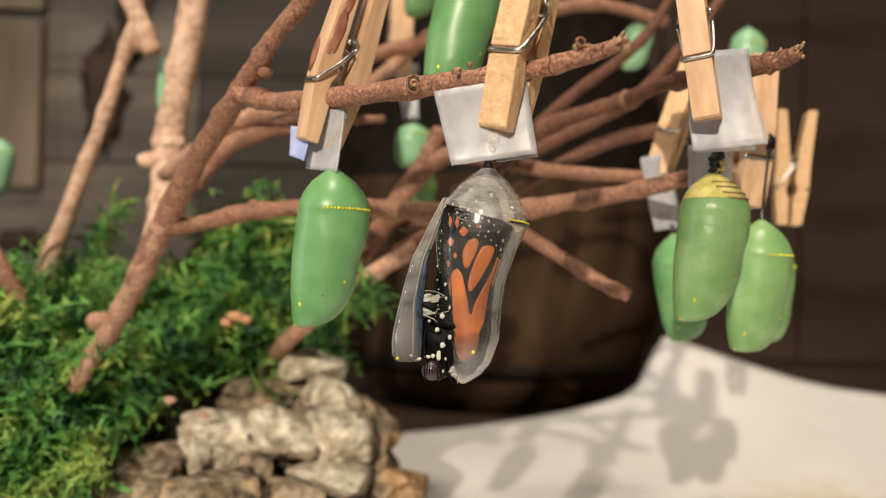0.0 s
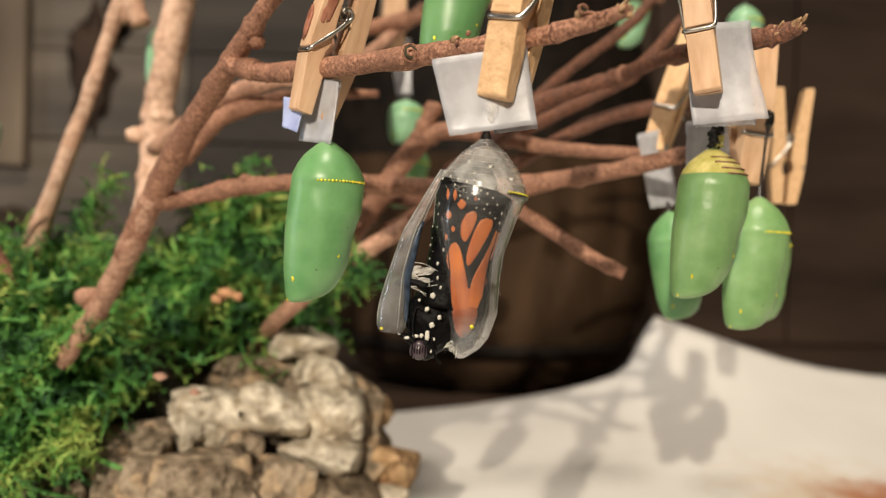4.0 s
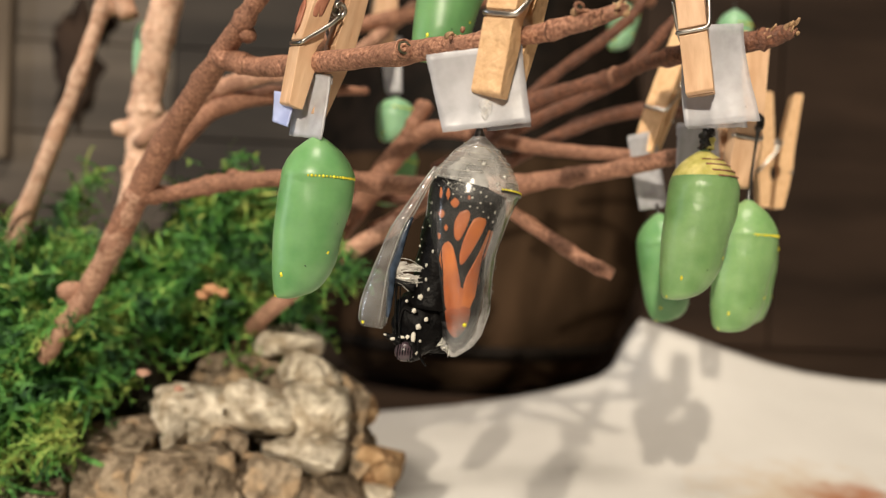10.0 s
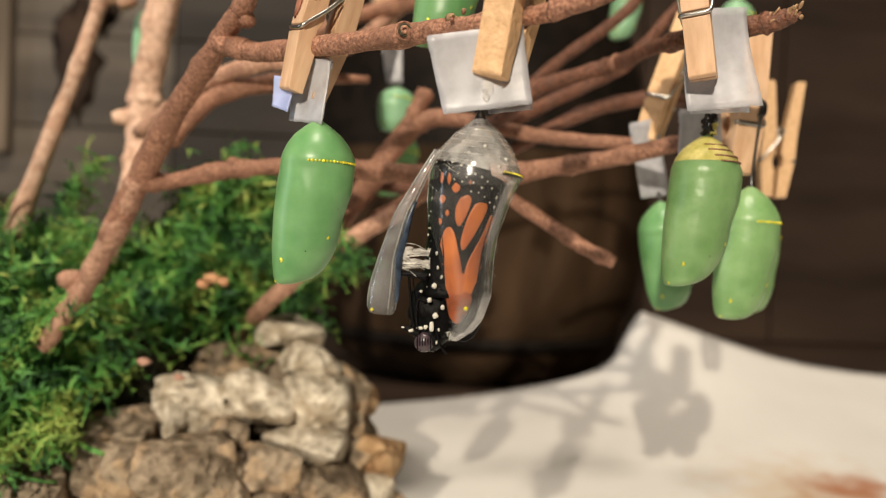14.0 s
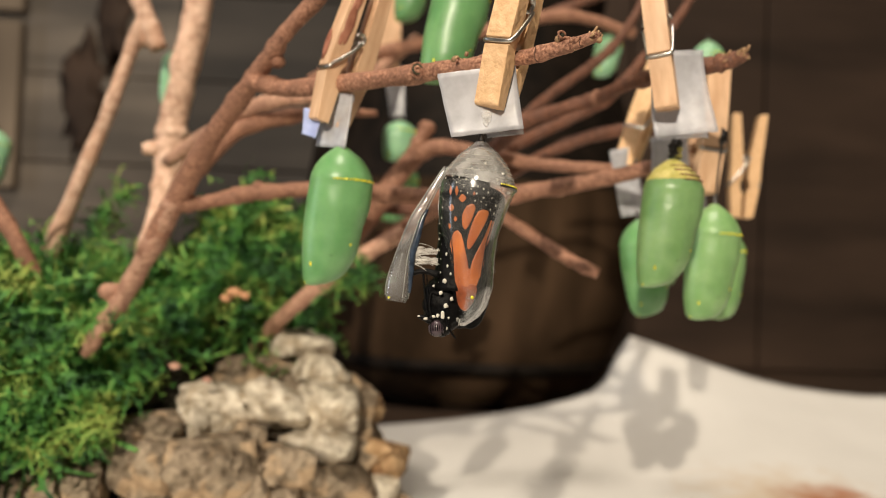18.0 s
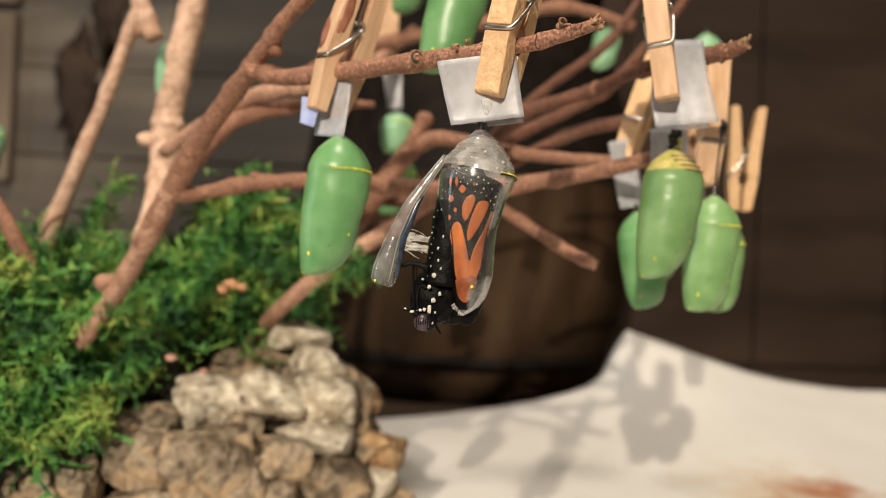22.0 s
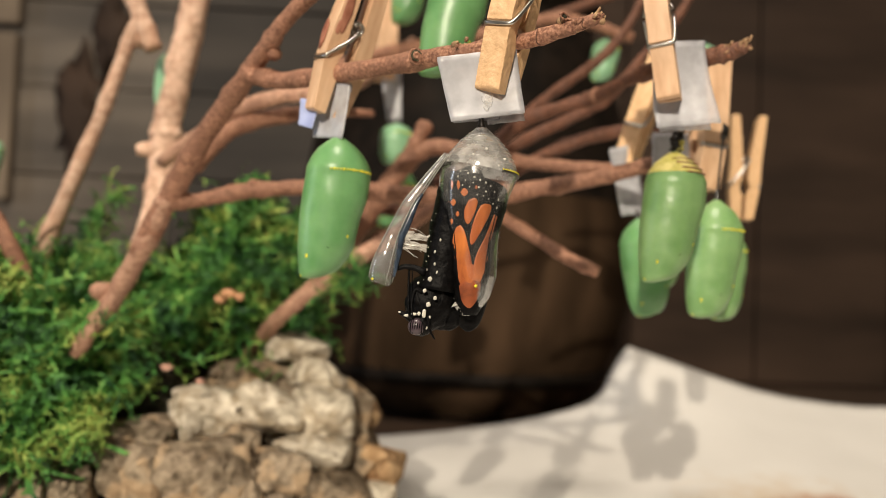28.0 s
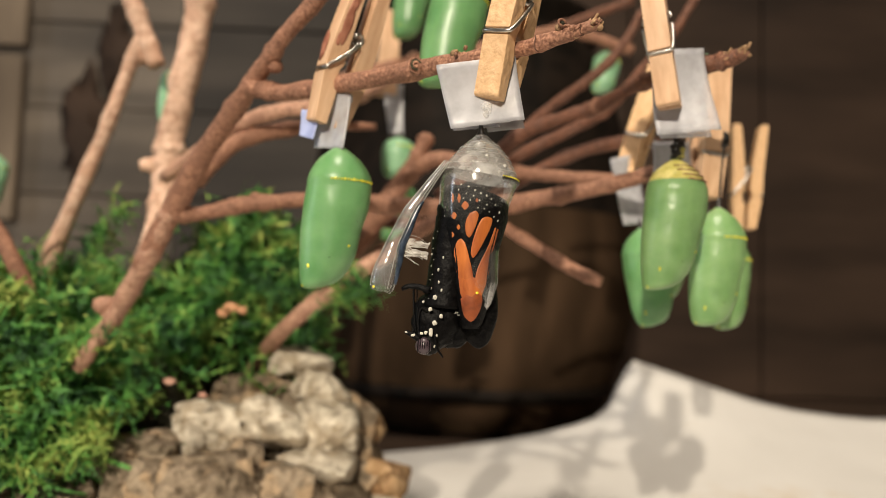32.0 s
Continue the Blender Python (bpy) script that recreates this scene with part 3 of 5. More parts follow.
branch([(-0.0688, 0.2500, 0.2086, 0.0046), (-0.0720, 0.2500, 0.1924, 0.0046), (-0.0734, 0.2500, 0.1797, 0.0045), (-0.0769, 0.2500, 0.1599, 0.0045), (-0.0798, 0.2520, 0.1439, 0.0050), (-0.0798, 0.2520, 0.1349, 0.0054), (-0.0812, 0.2500, 0.1203, 0.0040), (-0.0823, 0.2450, 0.1076, 0.0032), (-0.0852, 0.2400, 0.0921, 0.0028)], BARK_PALE)
branch([(-0.0824, 0.2520, 0.1358, 0.0031), (-0.0858, 0.2500, 0.1356, 0.0026), (-0.0887, 0.2490, 0.1351, 0.0017)], BARK_PALE)
branch([(-0.0912, 0.2500, 0.1799, 0.0018), (-0.0932, 0.2500, 0.1736, 0.0022), (-0.0993, 0.2500, 0.1527, 0.0023), (-0.1060, 0.2500, 0.1327, 0.0025), (-0.1148, 0.2512, 0.1091, 0.0028), (-0.1230, 0.2512, 0.0846, 0.0031)], BARK_PALE)
branch([(-0.0980, 0.2509, 0.1980, 0.0031), (-0.0941, 0.2509, 0.1892, 0.0032), (-0.0903, 0.2509, 0.1802, 0.0032), (-0.0858, 0.2509, 0.1699, 0.0029)], BARK_PALE)
branch([(-0.0925, 0.2504, 0.1724, 0.0022), (-0.0906, 0.2527, 0.1724, 0.0019), (-0.0872, 0.2551, 0.1745, 0.0021)], BARK_PALE)
branch([(-0.1178, 0.2100, 0.1169, 0.0021), (-0.1084, 0.2100, 0.1023, 0.0022), (-0.1027, 0.2140, 0.0887, 0.0026)])
knob(-0.0288, 0.1640, 0.1446, 0.0019)
knob(-0.0785, 0.2030, 0.0890, 0.0030, BARK_PEACH)
knob(0.0530, 0.1975, 0.1478, 0.0026)
knob(0.0037, 0.1296, 0.1345, 0.0017)
for rad, y, tone in ((0.0013, 0.1286, BARK), (0.0008, 0.1281, SOIL), (0.00045, 0.1279, BARK)):
    scar = [(0.0034 + rad * math.cos(a), y + 0.3 * rad * math.cos(a), 0.1347 + rad * math.sin(a), 0.00022) for a in np.linspace(0, 6.283, 15)]
    ob = part("knot_ring", tube("knot_ring", scar, tone, 6, 0.4, 2, per=2), None, tree)
    ob.matrix_parent_inverse = tree.matrix_basis.inverted()
for x, y, z, r in ((0.0100, 0.1245, 0.1358, 0.0009), (0.0260, 0.1113, 0.1362, 0.0009), (0.0283, 0.1105, 0.1350, 0.0008), (0.0312, 0.1092, 0.1366, 0.0009), (0.0318, 0.1090, 0.1358, 0.0006), (0.0691, 0.1437, 0.1451, 0.0012), (0.0662, 0.1455, 0.1446, 0.0013), (-0.0391, 0.2000, 0.1190, 0.0022), (-0.0640, 0.1975, 0.1060, 0.0026)):
    knob(x, y, z, r, BARK_RAW if y < 0.147 else BARK)


# hollow bud scar and splintered tips of the near twigs
def on_tree(name, me):
    ob = part(name, me, None, tree)
    ob.matrix_parent_inverse = tree.matrix_basis.inverted()


cup = [(0.0261 + 0.00062 * math.cos(a), 0.1100 + 0.0004 * math.cos(a), 0.1366 + 0.00055 * math.sin(a), 0.00022) for a in np.linspace(0, 6.283, 13)]
on_tree("bud_scar", tube("bud_scar", cup, BARK, 6, 0.5, 3, per=2))
on_tree("bud_scar_hollow", ball("bud_scar_hollow", (0.0261, 0.1103, 0.1366), (0.0005, 0.0004, 0.00045), SOIL, 2))
rt = random.Random(12)
for cx, cy, cz, dx, dz, n in ((0.0312, 0.1091, 0.1363, 0.0013, 0.0003, 11), (0.0275, 0.1104, 0.1355, 0.0014, 0.0004, 7), (0.0694, 0.1432, 0.1449, 0.0016, 0.0008, 13), (0.0668, 0.1450, 0.1442, 0.0016, 0.0008, 6), (0.0110, 0.1240, 0.1356, 0.0012, 0.0001, 7)):
    for i in range(n):
        b = Vector((cx + rt.uniform(-0.0011, 0.0008), cy - 0.0002 + rt.uniform(-0.0009, 0.0004), cz + rt.uniform(-0.0008, 0.0008)))
        e = b + Vector((dx * rt.uniform(0.1, 0.6), rt.uniform(-0.0007, 0.0003), dz + rt.uniform(-0.0006, 0.0007)))
        r = rt.uniform(0.00018, 0.00042)
        on_tree("bark_flake", tube("bark_flake", [(*b, r * 0.5), (*b.lerp(e, 0.4), r), (*e, r * 0.7)], BARK_RAW if rt.random() < 0.6 else BARK, 5, 0.5, i, per=2))


# ---- chrysalises ----
PROFILE = ((0.0, 0.06), (0.02, 0.19), (0.05, 0.38), (0.10, 0.64), (0.16, 0.83), (0.22, 0.955), (0.262, 1.0), (0.285, 0.985), (0.45, 0.975), (0.60, 0.905), (0.72, 0.865), (0.80, 0.835), (0.88, 0.745), (0.94, 0.64), (0.97, 0.54), (0.99, 0.40), (1.0, 0.10))
SWEEP = ((0.0, 0.0), (0.262, 0.03), (0.45, -0.01), (0.60, -0.09), (0.80, -0.137), (0.88, -0.18), (0.94, -0.235), (0.97, -0.275), (1.0, -0.33))


def sweep(s, bend, width):
    """How far the chrysalis leans to one side at s of its length."""
    return bend * width * float(np.interp(s, [p[0] for p in SWEEP], [p[1] for p in SWEEP]))


def chrysalis_skin(name, length, width, bend, slant, material, lo=0.0, hi=1.0, swell=1.0):
    n, seg = 54, 84
    v, f = [], []
    for i in range(n + 1):
        s = lo + (hi - lo) * i / n
        s = s if hi < 1 else lo + (hi - lo) * (1 - (1 - i / n) ** 1.3)
        r = float(np.interp(s, [p[0] for p in PROFILE], [p[1] for p in PROFILE])) * width / 2 * swell
        off = sweep(s, bend, width)
        for k in range(seg):
            a = 2 * math.pi * k / seg
            rr = r * (1 + 0.012 * math.sin(3 * a + 6 * s))
            if s > 0.3:
                b = a - 2 * math.pi
                rr *= 1 + 0.02 * math.cos(2 * a + 0.6)
                edge = float(np.interp(s, (0.3, 0.48, 0.70, 0.88), (-1.85, -1.35, -1.12, -1.4)))
                rr += 0.00016 * min(1, (s - 0.3) * 9) / (1 + math.exp(max(-30, min(30, (b - edge) / 0.05)))) * (b > -3.4)
            x = off + rr * math.cos(a)
            y = 0.92 * rr * math.sin(a)
            z = -length * s + slant * max(0, s - 0.55) * 2.2 * x
            v.append((x, y, z))
    for i in range(n):
        for k in range(seg):
            k2 = (k + 1) % seg
            f.append((i * seg + k2, i * seg + k, (i + 1) * seg + k, (i + 1) * seg + k2))
    f.append(tuple(range(seg)))
    f.append(tuple(n * seg + k for k in range(seg))[::-1])
    return mesh_from(name, v, f, material)


def skin_point(length, width, bend, slant, s, a, out=1.0):
    r = float(np.interp(s, [p[0] for p in PROFILE], [p[1] for p in PROFILE])) * width / 2 * out
    x = sweep(s, bend, width) + r * math.cos(a)
    return (x, 0.92 * r * math.sin(a), -length * s + slant * max(0, s - 0.55) * 2.2 * x)


def chrysalis(place, length, width, lean=(0, 0, 0), bend=1.0, slant=0.1, label="", ripe=False, detail=True, skin=JADE):
    """A jade green butterfly chrysalis that hangs by its stem from the origin."""
    ob = tagged(empty("chrysalis", place, lean), label or "smooth jade green chrysalis with gold dots hanging from tape", "chrysalis", "hanging chrysalises")
    top = 0.0040 if ripe else 0.0014
    body = part("body", chrysalis_skin("body", length, width, bend, slant, skin), None, ob)
    body.location.z = -top
    part("stem", tube("stem", [(0, 0, 0.0008, 0.0004), (0, 0, -0.0006, 0.00055), (0.0001, 0, -0.0022, 0.0008)], STEM, 8), None, ob)
    if not detail:
        return ob
    for k in range(0 if ripe else 17):
        a = -math.pi * (0.04 + 0.50 * k / 16)
        p = skin_point(length, width, bend, slant, 0.27, a, 1.0)
        r = 0.00023 + 0.00008 * (k % 3 == 0)
        part("gold_bead", ball("gold_bead", p, (r, r, r), GOLD, 1), None, body)
    for s, a in ((0.85, -2.25), (0.735, -0.745), (0.965, -2.85)):
        p = skin_point(length, width, bend, slant, s, a, 0.99)
        part("gold_spot", ball("gold_spot", p, (0.00032, 0.00030, 0.00038), GOLD, 2, 0.9, s * 40, 2.5), None, body)
    for s, a in ((0.81, -1.42), (0.55, -0.62)):
        part("dark_speck", ball("dark_speck", skin_point(length, width, bend, slant, s, a, 0.99), (0.00028, 0.00028, 0.00020), STEM, 1, 0.5, s * 9), None, body)
    if ripe:
        part("yellow_cap", chrysalis_skin("yellow_cap", length, width, bend, slant, JADE_YELLOW, 0.02, 0.19, 1.012), None, body, "yellow ringed cap of the chrysalis")
        for q in (0.08, 0.115, 0.155, 0.19):
            r = float(np.interp(q, [p[0] for p in PROFILE], [p[1] for p in PROFILE])) * width / 2 * 1.035
            off = sweep(q, bend, width)
            rows = [(off + r * math.cos(a), 0.92 * r * math.sin(a), -length * q, 0.00016 + 0.0001 * noise.noise(Vector((a * 3, q * 90, 0)))) for a in np.linspace(-2.5 + 5 * q, -0.15 - ((q * 37) % 0.3), 16)]
            part("dark_ring", tube("dark_ring", rows, BARK, 6, per=2), None, body)
        for i in range(8):
            part("husk", ball("husk", (0.0003 + 0.0007 * math.cos(i * 2.1), 0.0005 * math.sin(i * 2.1) - 0.0004, -0.0010 - 0.0004 * i), (0.0009, 0.0008, 0.0009), JADE_YELLOW if i in (3, 6) else STEM, 2, 1.1, i, 2.2), None, ob)
    return ob


chrysalis((-0.0116, 0.147, 0.1248), 0.0282, 0.01300, (0, 0, 0), 0.72, 0.20)
chrysalis((0.0598, 0.155, 0.1294), 0.0280, 0.0132, (0, 0, 6), 0.8, 0.16, "ripening green chrysalis with a yellow ringed cap", True, skin=JADE_OLIVE)
hung = chrysalis((0.0762, 0.172, 0.1190), 0.0282, 0.0125, (0, 1, 0), 0.5, 0.10, "jade green chrysalis with a gold band", skin=JADE_OLIVE)
part("thread", tube("thread", [(0.0002, 0, 0.0004, 0.00030), (0.0004, -0.0002, 0.0060, 0.00024), (0.0008, -0.0004, 0.0120, 0.00030), (0.0010, -0.0004, 0.0138, 0.00085), (0.0014, -0.0002, 0.0156, 0.00070), (0.0009, 0, 0.0168, 0.00030)], STEM, 8, 0.3, 4), None, hung, "dark silk thread up to the tape")
chrysalis((0.0655, 0.200, 0.1165), 0.0268, 0.0130, (0, -11, 0), 0.3, 0.1)
chrysalis((0.0790, 0.218, 0.1240), 0.0262, 0.0120, (0, -4, 40), 0.7, 0.1, skin=JADE_OLIVE)
chrysalis((0.0925, 0.205, 0.1160), 0.0265, 0.0120, (0, 0, 20), 0.3, 0.1, skin=JADE_OLIVE)
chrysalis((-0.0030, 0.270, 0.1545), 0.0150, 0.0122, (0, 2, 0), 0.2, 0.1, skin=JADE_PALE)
chrysalis((0.0122, 0.162, 0.1690), 0.0270, 0.0133, (0, 2, 10), 1.0, 0.08)
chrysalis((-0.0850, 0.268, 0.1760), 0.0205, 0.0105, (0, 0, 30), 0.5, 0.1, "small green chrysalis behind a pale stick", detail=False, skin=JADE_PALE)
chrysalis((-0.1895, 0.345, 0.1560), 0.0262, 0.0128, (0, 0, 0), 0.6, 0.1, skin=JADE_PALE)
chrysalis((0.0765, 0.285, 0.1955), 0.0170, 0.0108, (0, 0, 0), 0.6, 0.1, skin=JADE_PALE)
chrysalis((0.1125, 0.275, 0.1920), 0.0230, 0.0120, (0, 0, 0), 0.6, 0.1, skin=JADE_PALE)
chrysalis((0.0000, 0.262, 0.2150), 0.0262, 0.0130, (0, 0, 0), 0.7, 0.1)
chrysalis((-0.0005, 0.310, 0.1440), 0.0250, 0.0125, (0, 8, 0), 0.7, 0.1)


# ---- clothes pins ----
def pin_leg(name, side, w, gape, spread, wood):
    prof = [(0.25, 0), (2.0, 0), (2.25, 0.3), (3.2, 9.9), (2.75, 10.2), (2.75, 10.9), (3.25, 11.2), (3.2, 17), (2.5 + spread, 33), (2.3 + spread, 33.4), (0.9 + spread, 33.4), (0.55 + spread, 33), (0.6, 18.2), (0.55, 15), (0.45, 12.6), (1.1, 11.2), (1.2, 9.6), (0.6, 8.2), (0.25, 7.6)]
    bm = bmesh.new()
    ring = [bm.verts.new((-w / 2, side * ((y if y < 1.3 else y * 1.35) + gape) * 0.001, z * 0.001)) for y, z in prof]
    f = bm.faces.new(ring)
    ext = bmesh.ops.extrude_face_region(bm, geom=[f])
    for v in ext["geom"]:
        if isinstance(v, bmesh.types.BMVert):
            v.co.x += w
    bmesh.ops.recalc_face_normals(bm, faces=bm.faces[:])
    bmesh.ops.bevel(bm, geom=[e for e in bm.edges if len(e.link_faces) == 2 and e.calc_face_angle() > 0.5], offset=0.00018, segments=2, affect="EDGES", profile=0.6)
    me = bpy.data.meshes.new(name)
    bm.to_mesh(me)
    bm.free()
    me.materials.append(wood)
    return me


def clothespin(place, lean, turn, w=0.0042, gape=0.3, size=1.0, label="", stained=False, spread=0.0, wood=None):
    """A mini wooden clothes pin: jaw tips at the origin, handles along +z, legs to both sides in y."""
    ob = tagged(empty("clothespin"), label or "small pale wooden clothes pin with a steel wire spring", "clothes pin", "clothes pins on the branches")
    ob.matrix_basis = pose(*place, 0, lean, 0) @ pose(0, 0, 0, 0, 0, turn)
    ob.scale = (size,) * 3
    for side in (-1, 1):
        part("leg", pin_leg("leg", side, w, gape, spread, wood or (PINE_PINK if stained else PINE)), None, ob)
    zc, wire = 0.0185, 0.00038
    rows = []
    for k in range(29):
        a = 2 * math.pi * k / 8
        rows.append((-w / 2 - 0.0006 + (w + 0.0012) * k / 28, 0.0011 * math.cos(a), zc + 0.0011 * math.sin(a), wire))
    front = [(w / 2 + 0.0006, 0.0002, zc - 0.0011, wire), (w / 2 + 0.0006, -0.0014, zc - 0.0035, wire), (w / 2 + 0.0004, -(0.0035 + gape * 0.001), 0.0116, wire), (w / 2 - 0.0002, -(0.0042 + gape * 0.001), 0.0106, wire), (0, -(0.0043 + gape * 0.001), 0.0105, wire), (-w / 2 + 0.0002, -(0.0042 + gape * 0.001), 0.0106, wire), (-w / 2 - 0.0003, -(0.0036 + gape * 0.001), 0.0107, wire)]
    spring = part("spring", tube("spring", rows, WIRE, 8, per=2), None, ob)
    part("wire_arm", tube("wire_arm", front, WIRE, 8, per=4), None, spring)
    part("wire_arm", tube("wire_arm", [(-x, -y, z, r) for x, y, z, r in front], WIRE, 8, per=4), None, spring)
    if stained:
        for x, y, z, rx, ry, rz in ((-0.0010, -(0.0045 + gape * 0.001), 0.0155, 0.0011, 0.00030, 0.0032), (w / 2, -0.0032, 0.0205, 0.00010, 0.0010, 0.0048), (w / 2, -0.0026, 0.0285, 0.00010, 0.0009, 0.0050), (w / 2, -0.0040, 0.0170, 0.00010, 0.0006, 0.0016)):
            part("stain", ball("stain", (x, y, z), (rx, ry, rz), PINE_STAIN, 2, 0.35, z * 900, 1.5), None, ob)
    return ob


def tape_tab(place, turn, w, h, curl=0.0008, taper=1.0, label="", material=TAPE, pad=False):
    """A folded tab of white tape; its upper edge is at the origin."""
    nx, nz = 14, 14
    v, f = [], []
    for j in range(nz):
        for i in range(nx):
            a, b = i / (nx - 1) - 0.5, j / (nz - 1)
            v.append((a * w * (1 + (taper - 1) * b), curl * (math.sin(b * 3.0 + a * 2) - 0.5 * a) + 0.0002 * noise.noise(Vector((a * 5, b * 5, place[0] * 99))), -h * b + 0.0006 * a * math.sin(b * 5) + 0.00015 * noise.noise(Vector((a * 30, b * 9, 1.0)))))
    for j in range(nz - 1):
        for i in range(nx - 1):
            k = j * nx + i
            f.append((k, k + 1, k + nx + 1, k + nx))
    ob = new("tape_tab", mesh_from("tape_tab", v, f, material))
    ob.matrix_basis = pose(*place, *turn)
    s = ob.modifiers.new("thick", "SOLIDIFY")
    s.thickness, s.offset = 0.00025, 0
    strip = [v[j * nx + i] for j in range(3) for i in range(nx)]
    strip = [(x, y + 0.0005, z - h * 0.02) for x, y, z in strip]
    lap = part("fold", mesh_from("fold", strip, [(j * nx + i, j * nx + i + 1, (j + 1) * nx + i + 1, (j + 1) * nx + i) for j in range(2) for i in range(nx - 1)], material), None, ob)
    t = lap.modifiers.new("thick", "SOLIDIFY")
    t.thickness, t.offset = 0.0002, 0
    if pad:
        for k in range(3):
            spot = ball("silk_pad", (w * 0.02 + 0.0003 * math.sin(k * 2.3), -0.00016, -h * 0.72 - 0.0006 * k), (0.0009 - 0.0002 * k, 0.00004, 0.0008), SILK_PAD, 2, 0.5, k, 2.0)
            part("silk_pad", spot, None, ob, "white silk pad on the tape")
    return tagged(ob, label or "folded tab of translucent white tape holding a chrysalis", "tape", "tape tabs")


TAPE_BLUE = surf("blue_tape", (0.35, 0.42, 0.75), (0.45, 0.52, 0.82), 200, 0.4, 0.1, 0.0002, 0.1)
clothespin((0.0166, 0.1185, 0.1258), 11, -30, 0.0045, 0.4)
clothespin((-0.0147, 0.1480, 0.1275), 15, -55, 0.0043, 0.7, stained=True)
clothespin((0.0541, 0.1425, 0.1330), -9, -24, 0.0047, 0.4, 0.96, spread=0.3, wood=PINE_PINK)
clothespin((0.0750, 0.1790, 0.1205), 4, 10, 0.0062, 0.3, 1.0, wood=PINE_PINK)
clothespin((0.0625, 0.2030, 0.1300), 17, -30, 0.0052, 0.3)
clothespin((0.1085, 0.2320, 0.1195), 3, 80, 0.0052, 0.3, spread=1.3)
clothespin((-0.0098, 0.2870, 0.1730), 1, 12, 0.0078, 0.3, 1.0, wood=PINE_PINK)
tape_tab((0.0133, 0.1168, 0.1323), (0, -12, 4), 0.0134, 0.0108, 0.0006, 0.90, pad=True)
tape_tab((0.0125, 0.1246, 0.1330), (0, -10, 0), 0.0080, 0.0104, 0.0004, 1.0)
tape_tab((0.0172, 0.1250, 0.1330), (0, -13, 4), 0.0064, 0.0104, 0.0004, 1.0)
tape_tab((-0.0133, 0.1470, 0.1340), (0, 4, -32), 0.0084, 0.0112, 0.0005, 1.0)
tape_tab((-0.0178, 0.1478, 0.1306), (0, 10, -30), 0.0044, 0.0056, 0.0004, 1.0, "folded tab of pale blue tape in a clothes pin", TAPE_BLUE)
tape_tab((0.0560, 0.1435, 0.1454), (0, -9, 6), 0.0122, 0.0172, 0.0015, 1.0)
tape_tab((0.0575, 0.1480, 0.1450), (0, -7, 6), 0.0110, 0.0168, 0.0008, 0.95)
tape_tab((0.0655, 0.1745, 0.1335), (0, -5, 10), 0.0100, 0.0140, 0.0008, 1.0)
tape_tab((0.0605, 0.1985, 0.1345), (0, -14, 20), 0.0092, 0.0190, 0.0008, 0.8)
tape_tab((-0.0068, 0.2845, 0.1770), (0, -6, 10), 0.0084, 0.0200, 0.0008, 0.62)
tape_tab((0.0380, 0.2850, 0.1950), (0, 20, 10), 0.0110, 0.0260, 0.0008, 1.0)
tape_tab((0.0905, 0.2250, 0.1330), (0, -4, 10), 0.0070, 0.0150, 0.0008, 1.0)


# ---- stones and moss ----
stones = tagged(empty("stone_pile", (-0.05, 0.22, 0)), "rough pale limestone pieces piled at the foot of the branches", "stones")


def stone(x, y, z, rx, ry, rz, turn, seed, material=STONE):
    """A broken block: the hull of a few corners, its edges worn and its faces pitted."""
    rng, o = random.Random(seed), Vector((seed * 5.3, seed * 2.1, seed))
    bm = bmesh.new()
    for _ in range(15):
        c = Vector((rng.gauss(0, 1), rng.gauss(0, 1), rng.gauss(0, 1)))
        c *= rng.uniform(0.90, 1.0) / sum(abs(t) ** 6 for t in c) ** (1 / 6)
        bm.verts.new(c)
    bmesh.ops.convex_hull(bm, input=bm.verts[:])
    bmesh.ops.delete(bm, geom=[v for v in bm.verts if not v.link_faces], context="VERTS")
    bmesh.ops.bevel(bm, geom=bm.edges[:], offset=0.035, segments=1, affect="EDGES", profile=0.6)
    bmesh.ops.triangulate(bm, faces=bm.faces[:])
    for _ in range(2):
        bmesh.ops.subdivide_edges(bm, edges=[e for e in bm.edges if e.calc_length() > 0.16], cuts=2, use_grid_fill=True)
        bmesh.ops.triangulate(bm, faces=bm.faces[:])
    lo = [min(v.co[k] for v in bm.verts) for k in range(3)]
    hi = [max(v.co[k] for v in bm.verts) for k in range(3)]
    for v in bm.verts:
        c = Vector([2 * (v.co[k] - lo[k]) / (hi[k] - lo[k]) - 1 for k in range(3)])
        w = Vector((c.x * rx, c.y * ry, c.z * rz)) / 0.011
        k = 1.10 + 0.05 * noise.noise(w * 1.5 + o) + 0.05 * noise.noise(w * 3.4 + o) - 0.10 * max(0.0, 0.16 - abs(noise.noise(w * 1.6 + o * 1.7))) / 0.16 + 0.035 * noise.noise(w * 8 + o)
        v.co = Vector((c.x * rx, c.y * ry, c.z * rz)) * k
    for f in bm.faces:
        f.smooth = True
    ob = part("stone", bm, material, stones)
    ob.matrix_parent_inverse = stones.matrix_basis.inverted()
    ob.matrix_basis = pose(x, y, z, *turn)
    return ob


# upper slabs, the long row of blocks, the lower blocks, the small tan ends, the brown blocks in front
stone(-0.0325, 0.254, 0.0715, 0.0100, 0.0085, 0.0048, (0, 6, 8), 3)
stone(-0.0248, 0.249, 0.0640, 0.0100, 0.0085, 0.0044, (0, 10, -6), 4)
stone(-0.0400, 0.258, 0.0635, 0.0100, 0.0085, 0.0050, (0, 2, 12), 5, STONE_BROWN_SHADE)
stone(-0.0525, 0.240, 0.0520, 0.0148, 0.0110, 0.0084, (0, -6, 10), 6)
